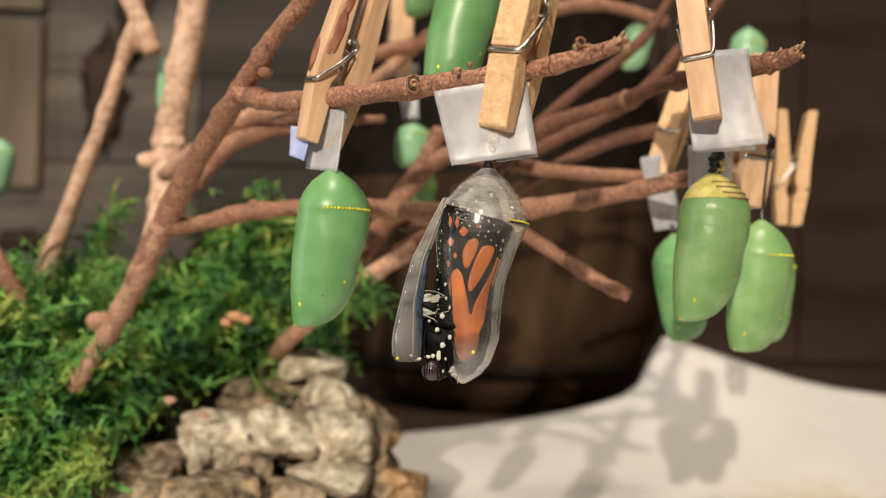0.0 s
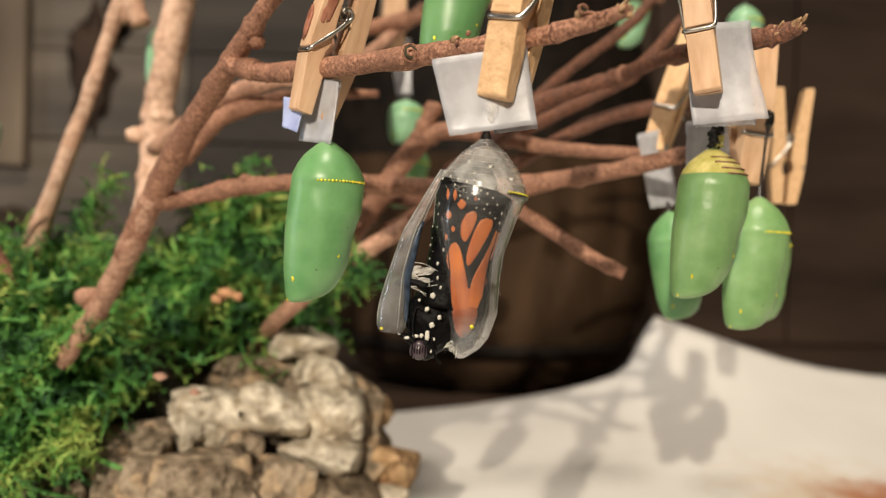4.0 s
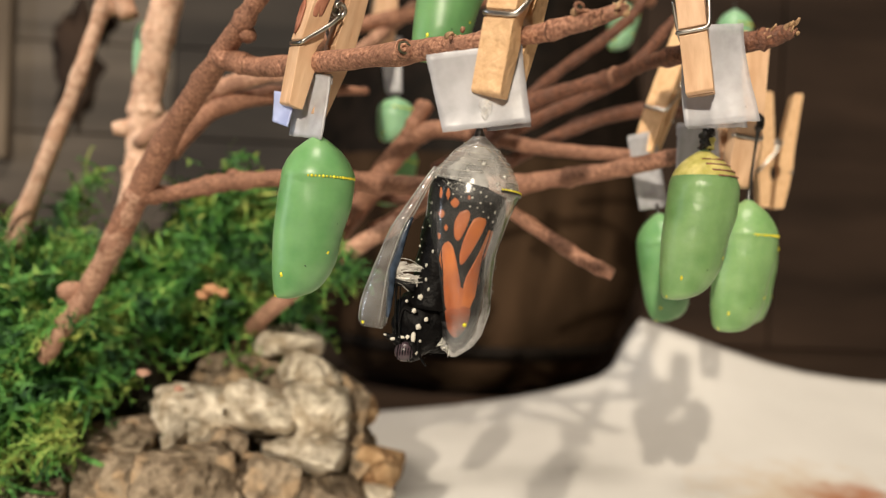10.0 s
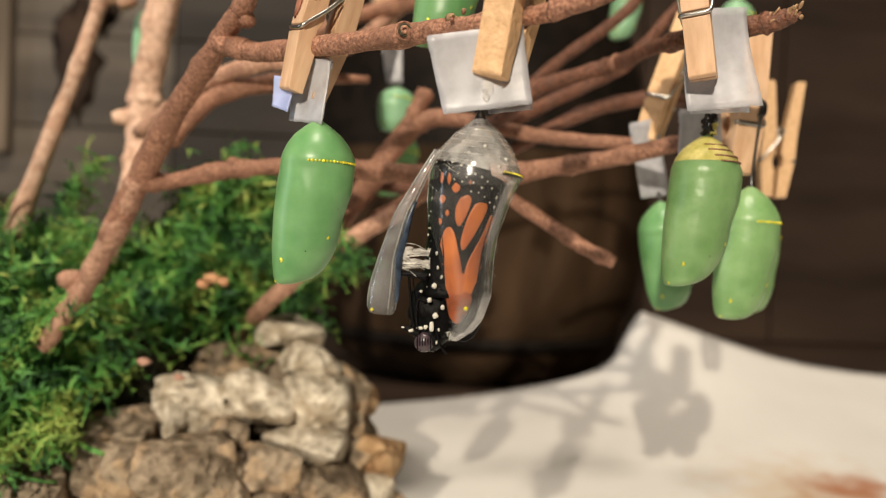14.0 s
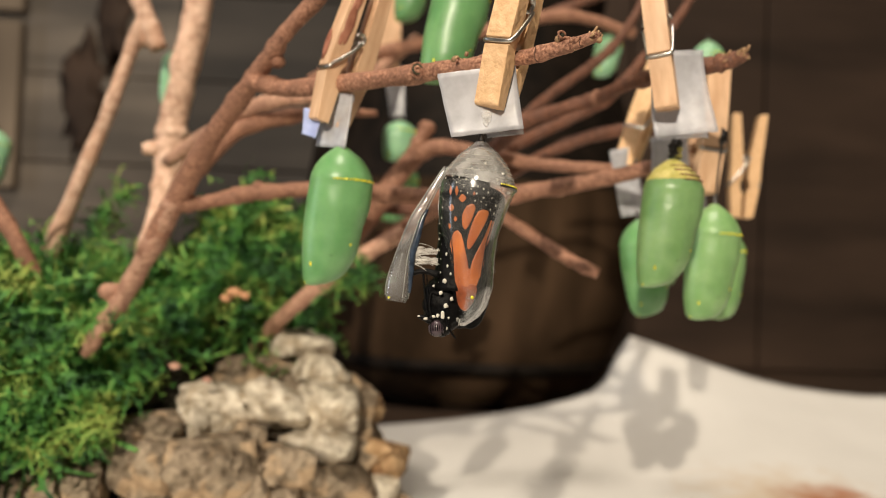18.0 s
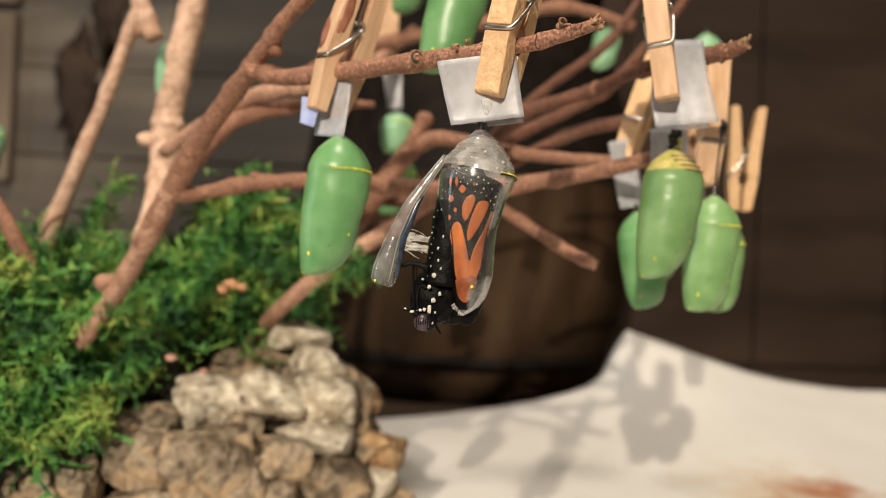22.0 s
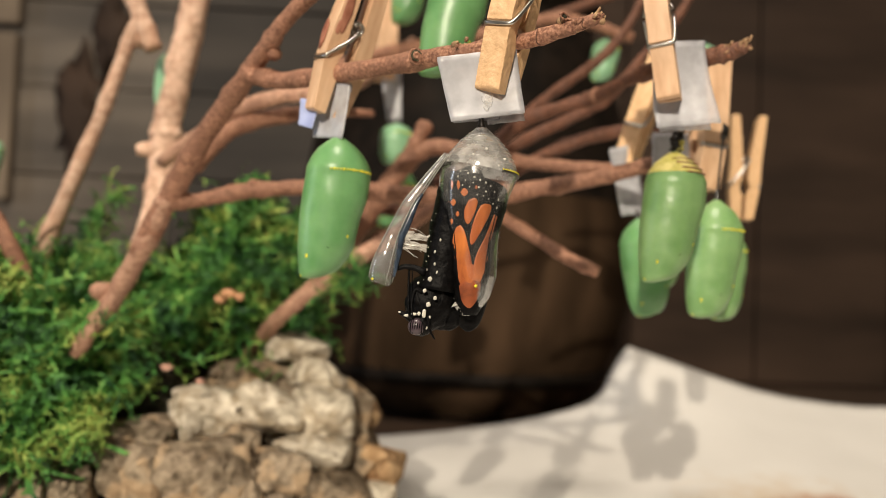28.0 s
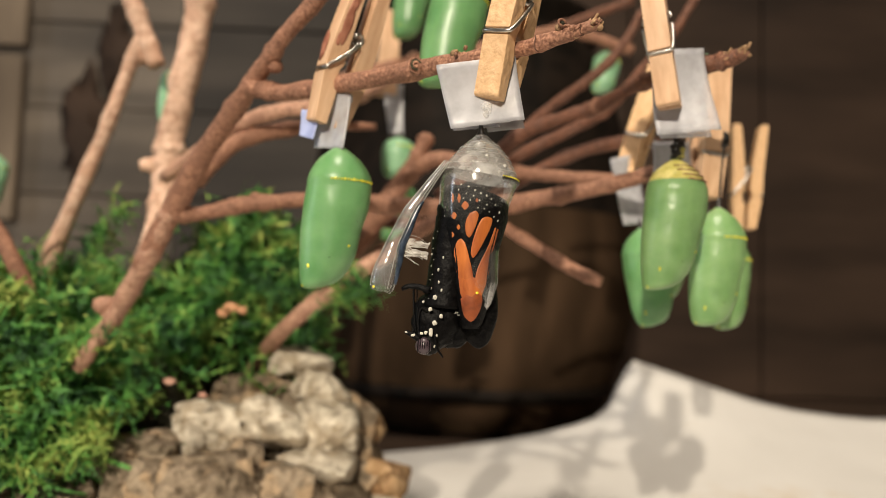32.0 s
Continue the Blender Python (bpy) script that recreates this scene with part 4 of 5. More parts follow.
stone(-0.0360, 0.237, 0.0535, 0.0102, 0.0100, 0.0080, (0, 8, -8), 7)
stone(-0.0225, 0.241, 0.0530, 0.0100, 0.0110, 0.0084, (0, -10, 6), 8)
stone(-0.0230, 0.233, 0.0405, 0.0112, 0.0100, 0.0066, (0, -5, 4), 9)
stone(-0.0115, 0.245, 0.0390, 0.0068, 0.0090, 0.0078, (0, 12, 0), 10, STONE_BROWN_SHADE)
stone(-0.0100, 0.258, 0.0490, 0.0062, 0.0070, 0.0052, (0, 10, -13), 11, STONE_TAN)
stone(-0.0025, 0.248, 0.0345, 0.0067, 0.0075, 0.0068, (0, 14, -10), 12, STONE_TAN)
# Brownish lower blocks; part of their darkness is shade put into the colour.
stone(-0.0505, 0.208, 0.0380, 0.0125, 0.0120, 0.0118, (0, 14, 8), 13, STONE_BROWN_SHADE)
stone(-0.0660, 0.212, 0.0400, 0.0100, 0.0110, 0.0095, (0, -10, -12), 31, STONE_BROWN_SHADE)
stone(-0.0650, 0.205, 0.0270, 0.0125, 0.0110, 0.0075, (0, 6, 20), 32, STONE_BROWN_SHADE)
stone(-0.0410, 0.210, 0.0300, 0.0075, 0.0080, 0.0072, (0, -18, 0), 33, STONE_BROWN_SHADE)
stone(-0.0765, 0.222, 0.0435, 0.0138, 0.0120, 0.0080, (0, -4, 0), 14, STONE_BROWN_SHADE)
stone(-0.0935, 0.205, 0.0350, 0.0150, 0.0120, 0.0082, (0, 3, 10), 15, STONE_BROWN_SHADE)
stone(-0.0340, 0.222, 0.0375, 0.0094, 0.0090, 0.0070, (0, -12, 20), 16, STONE_BROWN_SHADE)
stone(-0.0180, 0.231, 0.0285, 0.0135, 0.0110, 0.0085, (0, 4, -5), 17, STONE_BROWN_SHADE)
stone(-0.0355, 0.215, 0.0275, 0.0110, 0.0100, 0.0075, (0, -7, 12), 18, STONE_BROWN_SHADE)
stone(-0.0055, 0.240, 0.0245, 0.0080, 0.0080, 0.0070, (0, 3, 8), 19)
stone(-0.0455, 0.226, 0.0450, 0.0056, 0.0060, 0.0050, (0, 20, 30), 20, STONE_BROWN_SHADE)
stone(-0.0600, 0.228, 0.0490, 0.0060, 0.0070, 0.0055, (0, -16, 0), 21)
stone(-0.0260, 0.256, 0.0440, 0.0180, 0.0130, 0.0170, (0, 0, 0), 22, STONE_BROWN_SHADE)
stone(-0.0510, 0.262, 0.0480, 0.0150, 0.0130, 0.0180, (0, 0, 20), 23, STONE_BROWN_SHADE)
stone(-0.0040, 0.245, 0.0110, 0.0150, 0.0140, 0.0120, (0, 0, 8), 26, STONE_BROWN_SHADE)
stone(-0.0280, 0.228, 0.0115, 0.0170, 0.0150, 0.0125, (0, 2, -8), 27)
stone(-0.0560, 0.214, 0.0125, 0.0180, 0.0150, 0.0135, (0, -4, 12), 28, STONE_BROWN_SHADE)
stone(-0.0880, 0.214, 0.0150, 0.0180, 0.0160, 0.0150, (0, 3, -20), 30, STONE_BROWN_SHADE)


# core of the mound under the moss
mound = tagged(new("moss_mound", ball("moss_mound", (-0.115, 0.298, 0.022), (0.086, 0.080, 0.074), SOIL, 4, 0.25, 3, 2.0)), "dark soil mound under the moss", "soil", kind="structure")

ORANGE_LEAF = surf("orange_leaf", (0.36, 0.17, 0.08), (0.58, 0.32, 0.17), 300, 0.7, 0.4, 0.0005, 0.3)
PINK_LEAF = surf("pink_leaf", (0.45, 0.24, 0.18), (0.62, 0.38, 0.28), 300, 0.7, 0.4, 0.0005, 0.3)
YELLOW_LEAF = surf("yellow_leaf", (0.4, 0.36, 0.12), (0.55, 0.5, 0.2), 300, 0.7, 0.4, 0.0005, 0.3)
MOSS = surf("moss", (0.022, 0.085, 0.012), (0.085, 0.20, 0.03), 60, 0.7, 0.2, 0.0005, 0.5)


def isle_tint(m, low, mid, high):
    """Colour by strand and by clump."""
    n, l = m.node_tree.nodes, m.node_tree.links
    g, r = n.new("ShaderNodeNewGeometry"), n.new("ShaderNodeValToRGB")
    r.color_ramp.elements[0].color, r.color_ramp.elements[1].color = (*low, 1), (*high, 1)
    r.color_ramp.elements.new(0.5).color = (*mid, 1)
    tc, no = n.new("ShaderNodeTexCoord"), n.new("ShaderNodeTexNoise")
    no.inputs["Scale"].default_value, no.inputs["Detail"].default_value = 85, 4
    l.new(tc.outputs["Object"], no.inputs["Vector"])
    a, b = n.new("ShaderNodeMath"), n.new("ShaderNodeMath")
    a.operation, b.operation = "MULTIPLY_ADD", "MULTIPLY_ADD"
    a.inputs[1].default_value, a.inputs[2].default_value = 2.8, -1.18
    b.inputs[1].default_value = 0.45
    l.new(no.outputs["Fac"], a.inputs[0])
    l.new(g.outputs["Random Per Island"], b.inputs[0])
    l.new(a.outputs[0], b.inputs[2])
    l.new(b.outputs[0], r.inputs[0])
    for x in n:
        if x.type == "HUE_SAT":
            l.new(r.outputs[0], x.inputs["Color"])


isle_tint(MOSS, (0.014, 0.068, 0.021), (0.086, 0.280, 0.045), (0.37, 0.45, 0.10))


def moss_cloud(name, count, seed):
    """Clumps of curled leafy strands."""
    rng = np.random.default_rng(seed)
    verts, faces = [], []
    done = 0
    sprigs = []
    for a, b, n in (((-0.056, 0.250, 0.092), (-0.009, 0.216, 0.0975), 26), ((-0.052, 0.250, 0.092), (-0.018, 0.228, 0.0970), 10), ((-0.090, 0.206, 0.074), (-0.076, 0.200, 0.079), 16), ((-0.112, 0.212, 0.087), (-0.096, 0.208, 0.086), 16), ((-0.096, 0.236, 0.096), (-0.082, 0.232, 0.094), 10), ((-0.106, 0.262, 0.108), (-0.094, 0.255, 0.121), 10), ((-0.034, 0.243, 0.094), (-0.008, 0.220, 0.0925), 26), ((-0.040, 0.243, 0.100), (-0.022, 0.232, 0.0930), 12), ((-0.094, 0.196, 0.060), (-0.088, 0.190, 0.044), 26), ((-0.080, 0.198, 0.058), (-0.077, 0.194, 0.047), 14), ((-0.105, 0.262, 0.100), (-0.104, 0.260, 0.1150), 8)):
        for k in range(n):
            sprigs.append(Vector(a).lerp(Vector(b), k / n) + Vector((0, 0, 0.003 * math.sin(3 * k / n))))
    while done < count + len(sprigs):
        if done >= count:
            x, y = -0.1, 0.27
        else:
            x = rng.uniform(-0.225, -0.030)
            y = rng.uniform(0.165, 0.345)
        if done < count and x > -0.080 and y < 0.246 + 0.25 * max(0, -0.06 - x):
            continue
        top = moss_top(x, y)
        if top < 0.02:
            continue
        hub = Vector((x, y, top + rng.normal(0, 0.003)))
        if done >= count:
            hub = sprigs[done - count] + Vector((rng.normal(0, 0.0015), rng.normal(0, 0.002), rng.normal(0, 0.0015)))
        done += 1
        aim = Vector((rng.normal(0, 0.5), rng.normal(-0.6, 0.5), rng.normal(0.5, 0.5))).normalized()
        big = float(rng.uniform(0.6, 1.6)) if done <= count else 0.6
        for _ in range(int(rng.integers(9, 18))):
            d = (aim + Vector((rng.normal(0, 0.7), rng.normal(0, 0.7), rng.normal(0, 0.7)))).normalized()
            length = float(rng.uniform(0.004, 0.013)) * big
            side = d.orthogonal().normalized()
            side.rotate(Matrix.Rotation(float(rng.uniform(0, 6.28)), 3, d))
            wdt = float(rng.uniform(0.00020, 0.00062)) * big
            bend = Vector((rng.normal(0, 1), rng.normal(0, 1), rng.normal(-0.4, 1)))
            bend = (bend - d * bend.dot(d)).normalized()
            curl = float(rng.uniform(0.8, 3.6))
            p = hub + Vector((rng.normal(0, 0.0018), rng.normal(0, 0.0018), rng.normal(0, 0.0012)))
            k0, steps = len(verts), 5
            spine = [p + (d * math.sin(curl * i / steps) + bend * (1 - math.cos(curl * i / steps))) * (length * 1.25 / curl) for i in range(steps + 1)]
            for i, c in enumerate(spine):
                ww = wdt * (0.5 + 0.8 * math.sin(math.pi * min(i / steps + 0.12, 1)))
                verts += [c - side * ww, c + side * ww]
            for i in range(steps):
                faces.append((k0 + 2 * i, k0 + 2 * i + 1, k0 + 2 * i + 3, k0 + 2 * i + 2))
            if rng.random() < 0.6:
                for i in range(1, steps + 1):
                    for sg in (-1, 1):
                        run = (spine[i] - spine[i - 1]).normalized()
                        q = spine[i] + (side * sg + run * 0.8).normalized() * length * float(rng.uniform(0.10, 0.22))
                        k = len(verts)
                        verts += [spine[i] - run * wdt * 1.3, q, spine[i] + run * wdt * 1.3]
                        faces.append((k, k + 1, k + 2))
    return mesh_from(name, verts, faces, MOSS)


def moss_top(x, y):
    """Height of the moss over the table."""
    e = ((x + 0.137) / 0.098) ** 2 + ((y - 0.294 + 0.6 * max(0, -0.060 - x)) / 0.088) ** 2
    h = 0.037 + (0.050 + 0.10 * max(-0.08, x + 0.10)) * (1 - e) ** 0.42 if e < 1 else 0.0
    g = ((x + 0.058) / 0.027) ** 2 + ((y - 0.272) / 0.026) ** 2
    if g < 1:
        h = max(h, 0.069 + 0.038 * (1 - g) ** 0.6)
    if h == 0:
        return 0
    return h + 0.013 * noise.noise(Vector((x * 45, y * 45, 0.3))) + 0.009 * noise.noise(Vector((x * 130, y * 130, 2.3)))


tagged(new("moss", moss_cloud("moss", 4300, 5)), "shaggy bright and dark green moss over the mound", "moss", kind="stuff")

litter = tagged(empty("leaf_litter", (-0.05, 0.236, 0.088)), "dry orange and pink leaf scraps caught in the moss", "leaf scraps")
for i, (x, y, z, r, tone) in enumerate(((-0.0535, 0.2375, 0.0880, 0.0032, 0), (-0.0500, 0.2365, 0.0872, 0.0022, 0), (-0.0565, 0.2385, 0.0862, 0.002, 0), (-0.0655, 0.2180, 0.0665, 0.0022, 1), (-0.0550, 0.2150, 0.0632, 0.0016, 1))):
    x, y, z = 0.009 + (x - 0.009) * 0.94, 0.0104 + (y - 0.0104) * 0.94, 0.1075 + (z - 0.1075) * 0.94
    me = ball("scrap", (x + 0.05, y - 0.236, z - 0.088), (r * 0.8, r * 0.4, r * 0.5), (ORANGE_LEAF, PINK_LEAF, YELLOW_LEAF)[tone], 2, 0.9, i, 1.7)
    part("scrap", me, None, litter)


# ---- the opened chrysalis and its butterfly ----
U = 0.0000843           # metres of one unit in the drawings below
HANG = (0.0150, 0.1230, 0.1219)
DOWN = (0, 10, 30, 60, 85, 110, 150, 210, 250, 310, 350, 370, 382, 388)
LEFT = (-7, -13, -40, -68, -81, -85, -87, -80, -74, -65, -55, -49, -44, -38)
RIGHT = (7, 13, 34, 57, 67, 72, 54, 34, 29, 26, 12, -4, -22, -32)
DEEP = (6, 12, 36, 56, 66, 70, 66, 58, 52, 46, 34, 24, 14, 4)


def case_point(d, a, inset=0.0):
    """A point of the case: d units below the stem, a from -1 (one edge) through 0 (front) to 1 (the other edge) and on round the back."""
    lo, hi, dp = (float(np.interp(d, DOWN, q)) for q in (LEFT, RIGHT, DEEP))
    mid, half = (lo + hi) / 2, max((hi - lo) / 2 - inset, 0.5)
    th = a * math.pi / 2
    return Vector(((mid + half * math.sin(th)) * U, -max(dp - inset, 0.5) * math.cos(th) * U, -d * U))


def case_skin(name, d0, d1, a0, a1, material, nd=40, na=28, inset=0.0, wave=0.0):
    v, f = [], []
    for i in range(nd + 1):
        for k in range(na + 1):
            d, a = d0 + (d1 - d0) * i / nd, a0 + (a1 - a0) * k / na
            p = case_point(d, a, inset)
            if wave:
                p += Vector((0, 1, 0)) * wave * noise.noise(p * 500)
            v.append(p)
    for i in range(nd):
        for k in range(na):
            q = i * (na + 1) + k
            f.append((q, q + 1, q + na + 2, q + na + 1))
    return mesh_from(name, v, f, material)


def thicken(ob, t):
    s = ob.modifiers.new("thick", "SOLIDIFY")
    s.thickness, s.offset = t, 0
    return ob


shell = tagged(empty("chrysalis_shell", HANG), "clear split chrysalis shell of a hatching butterfly hanging from tape", "chrysalis")
part("stem", tube("stem", [(0.0001, 0, 0.0022, 0.00055), (0, 0, 0.0010, 0.0004), (0, 0, 0.0002, 0.00055), (0, 0, -0.0006, 0.0009), (0, 0, -0.0011, 0.0010)], STEM, 10), None, shell, "black stem of the shell")


def cap_skin():
    v, f, nd, na = [], [], 28, 52
    for i in range(nd + 1):
        for k in range(na):
            a = -1 + 4 * k / na
            d = 9 + (96 + 17 * math.sin(a * math.pi / 2) - 9) * i / nd
            p = case_point(d, a, 0.0)
            v.append(p + Vector((0, 1, 0)) * 0.00025 * noise.noise(p * 450))
    for i in range(nd):
        for k in range(na):
            q, k2 = i * na + k, (k + 1) % na
            f.append((q, i * na + k2, (i + 1) * na + k2, q + na))
    return mesh_from("cap", v, f, SKIN_MILKY)


cap = part("cap", cap_skin(), None, shell, "milky ringed cap of the shell")
for d in (26, 38, 48, 58, 70, 82):
    rows = [(*case_point(d + 4 * math.cos(a * 1.5) + 8 * a, a, 0.1), 0.00005 + 0.00002 * noise.noise(Vector((a * 4, d, 0)))) for a in np.linspace(-0.97, 0.97, 18)]
    part("ring", tube("ring", rows, THREAD, 5, per=2), None, cap)
rc = random.Random(21)
for i in range(16):
    d, a = rc.uniform(30, 150), rc.uniform(-0.7, 0.85)
    dd, da = rc.uniform(-16, 26), rc.uniform(-0.35, 0.35)
    rows = [(*case_point(d + dd * k + 5 * math.sin(3 * k + i), a + da * k, -0.4), 0.000022 + 0.00003 * rc.random() * math.sin(math.pi * k)) for k in np.linspace(0, 1, 7)]
    part("crease", tube("crease", rows, THREAD, 4, per=2), None, cap)
band = [(*case_point(110 - 9 * (1 - a), a, -0.8), 0.00022) for a in np.linspace(0.35, 1.05, 12)]
part("dark_band", tube("dark_band", band, STEM, 6, per=2), None, cap)
for a in np.linspace(0.37, 0.98, 13):
    part("gold_bead", ball("gold_bead", case_point(107 - 9 * (1 - a), a, -2), (0.00019,) * 3, GOLD, 1), None, cap)
for d, a, r in ((60, 0.1, 6), (72, -0.15, 4), (80, 0.45, 6), (94, 0.3, 5), (118, 0.55, 5), (52, -0.3, 5), (100, 0.55, 4)):
    part("pale_spot", ball("pale_spot", case_point(d, a, 0), (r * U, 0.5 * U, r * 0.7 * U), THREAD, 1), None, cap)
case = thicken(part("wing_case", case_skin("wing_case", 90, 387, -0.98, 1.35, SKIN), None, shell, "clear case over the folded wing"), 0.00012)
for a in (-0.985, 1.05):
    rows = [(*case_point(d, a, 0), 0.00009) for d in np.linspace(100, 384, 24)]
    part("seam", tube("seam", rows, SKIN_MILKY, 6, per=2), None, case)
for d, a, r in ((222, 0.98, 3), (232, 0.99, 4), (262, 0.98, 3), (275, 1.0, 4), (328, 0.02, 4)):
    part("droplet" if a > 0.5 else "gold_spot", ball("droplet", case_point(d, a, -1.2), (r * U,) * 3, SKIN if a > 0.5 else GOLD, 1), None, case)
for k in range(5):
    d0, inset = 312 + 13 * k, -0.6 - 0.5 * k
    part("milky_tip", case_skin("milky_tip", d0, 387.5, -0.97, 1.2, SKIN_VEIL, 12, 18, inset, 0.00002), None, case, "milky tip of the case")
for k in range(2):
    part("veil", case_skin("veil", 92, 112 + 12 * k, -0.95, 1.1, SKIN_VEIL, 12, 22, 1.0 + 0.6 * k, 0.00003), None, case, "milky veil under the cap")
part("torn_tip", ball("torn_tip", case_point(366, -0.8, -1), (8 * U, 6 * U, 9 * U), SKIN_MILKY, 3, 0.9, 4, 2.5), None, case)
for k in range(9):
    b = case_point(352 + 2.6 * k, -0.95 + 0.06 * k, -1.0)
    e = b + Vector((-6 + 8 * math.sin(k * 2.7), -4, -7 + 7 * math.cos(k * 1.9))) * U
    part("torn_shred", tube("torn_shred", [(*b, 0.00010), (*b.lerp(e, 0.5), 0.00016), (*e, 0.00004)], THREAD, 5, 0.6, k, per=2), None, case)

# the flap that covered the legs, hinged at the cap
HINGE = Vector((-72 * U, -20 * U, -64 * U))


def flap_point(s, a):
    """s down the flap from the hinge, a across it."""
    cx = float(np.interp(s, (0, 0.15, 0.4, 0.65, 0.85, 1.0), (0, -18, -46, -60, -63, -62)))
    hw = float(np.interp(s, (0, 0.15, 0.4, 0.65, 0.85, 0.96, 1.0), (5, 8, 13, 16, 24, 25, 19)))
    return Vector(((cx + hw * math.sin(a * 1.5)) * U, -hw * 0.8 * math.cos(a * 1.5) * U, -s * 284 * U))


def flap_skin():
    v, f, nd, na = [], [], 30, 14
    for i in range(nd + 1):
        for k in range(na + 1):
            v.append(flap_point(i / nd, -1 + 2 * k / na))
    for i in range(nd):
        for k in range(na):
            q = i * (na + 1) + k
            f.append((q, q + 1, q + na + 2, q + na + 1))
    return mesh_from("flap", v, f, SKIN_FLAP)


flap = thicken(part("flap", flap_skin(), None, shell, "milky flap split away from the shell"), 0.00012)
flap.location = HINGE
for a, r in ((-1.0, 0.00008), (1.0, 0.0001), (0.35, 0.00005)):
    part("flap_edge", tube("flap_edge", [(*flap_point(s, a), r) for s in np.linspace(0, 0.97, 14)], THREAD, 6, per=2), None, flap)
part("dark_sheath", tube("dark_sheath", [(*flap_point(s, 0.92), 0.0002 + 0.00050 * math.sin(math.pi * (s - 0.3) / 0.65)) for s in np.linspace(0.32, 0.93, 12)], surf("blue_black", (0.01, 0.014, 0.022), (0.06, 0.09, 0.14), 500, 0.2, 0.3, 0.0002, 0.2), 8, per=2), None, flap)
part("gold_spot", ball("gold_spot", flap_point(0.98, -0.5), (3 * U,) * 3, GOLD, 1), None, flap)
rs = random.Random(3)
for i in range(12):
    s = 0.57 + 0.17 * rs.random()
    a = flap_point(s, 1.0)
    b = Vector((a.x + rs.uniform(30, 52) * U, rs.uniform(-15, 8) * U, a.z + rs.uniform(-18, 14) * U))
    m = (a + b) / 2 + Vector((0, 0, rs.uniform(-9, 5) * U))
    part("strand", tube("strand", [(*a, 0.00006), (*m, 0.00002 + 0.00010 * rs.random() ** 3), (*b, 0.00005)], THREAD, 5, 0.6, i, per=5), None, flap)


def web(s0, s1, reach, drop, seed):
    """A torn sheet of membrane from the flap's edge."""
    v, f, n = [], [], 9
    for i in range(n):
        for k in range(n):
            p, q = i / (n - 1), k / (n - 1)
            a = flap_point(s0 + (s1 - s0) * (0.5 + (p - 0.5) * (1 - 0.7 * math.sin(math.pi * min(q * 0.8, 1)))), 1.0)
            v.append(a + Vector((reach * q, 6 * noise.noise(Vector((p * 3, q * 3, seed))), -drop * q * q + 7 * noise.noise(Vector((p * 2, q * 4, seed + 5))))) * U)
    for i in range(n - 1):
        for k in range(n - 1):
            f.append((i * n + k, i * n + k + 1, i * n + n + k + 1, i * n + n + k))
    part("web", mesh_from("web", v, f, SILK), None, flap)


web(0.57, 0.66, 50, -2, 1)
web(0.62, 0.71, 54, 5, 2)
web(0.66, 0.74, 44, -4, 3)

body_parts = []


def limb_part(name, me, label=""):
    """A part of the butterfly that moves with its body."""
    ob = part(name, me, None, butterfly, label)
    body_parts.append(ob)
    return ob


butterfly = tagged(empty("monarch_butterfly", HANG), "black and orange butterfly hatching head down, wings still folded", "butterfly")


def at_body(x, d, y=0.0):
    return Vector((x * U, y * U, -d * U))


def margin(d):
    """Clear space between the folded wing and the case."""
    return float(np.interp(d, (70, 110, 150, 200, 250, 310, 350, 375), (34, 22, 8, 8, 13, 20, 20, 16)))


def wing_point(d, a, lift=0.0):
    """On the folded fore wing, inside the case."""
    lo, hi, dp = (float(np.interp(d, DOWN, q)) for q in (LEFT, RIGHT, DEEP))
    hi -= margin(d)
    lo += 1
    th = a * math.pi / 2
    return Vector((((lo + hi) / 2 + (hi - lo) / 2 * math.sin(th)) * U, (-(dp - 5) * math.cos(th) - lift) * U, -d * U))


def wing_at(px, py, lift=0.8):
    """The wing's point straight behind a place of the drawing: units right of and below the stem."""
    lo, hi = float(np.interp(py, DOWN, LEFT)) + 1, float(np.interp(py, DOWN, RIGHT)) - margin(py)
    q = max(-0.99, min(0.99, (px - (lo + hi) / 2) / ((hi - lo) / 2)))
    return wing_point(py, math.asin(q) * 2 / math.pi, lift)


def wing_skin():
    v, f, nd, na = [], [], 40, 20
    for i in range(nd + 1):
        for k in range(na + 1):
            a = -1 + 2.25 * k / na
            top = 73 + 8 * (a + 1) + 9 * (a + 1) ** 2
            v.append(wing_point(top + (362 - top) * i / nd, a))
    for i in range(nd):
        for k in range(na):
            q = i * (na + 1) + k
            f.append((q, q + 1, q + na + 2, q + na + 1))
    return mesh_from("fore_wing", v, f, BLACK)


wing = thicken(part("fore_wing", wing_skin(), None, butterfly, "folded fore wing with orange cells and white dots"), 0.0002)


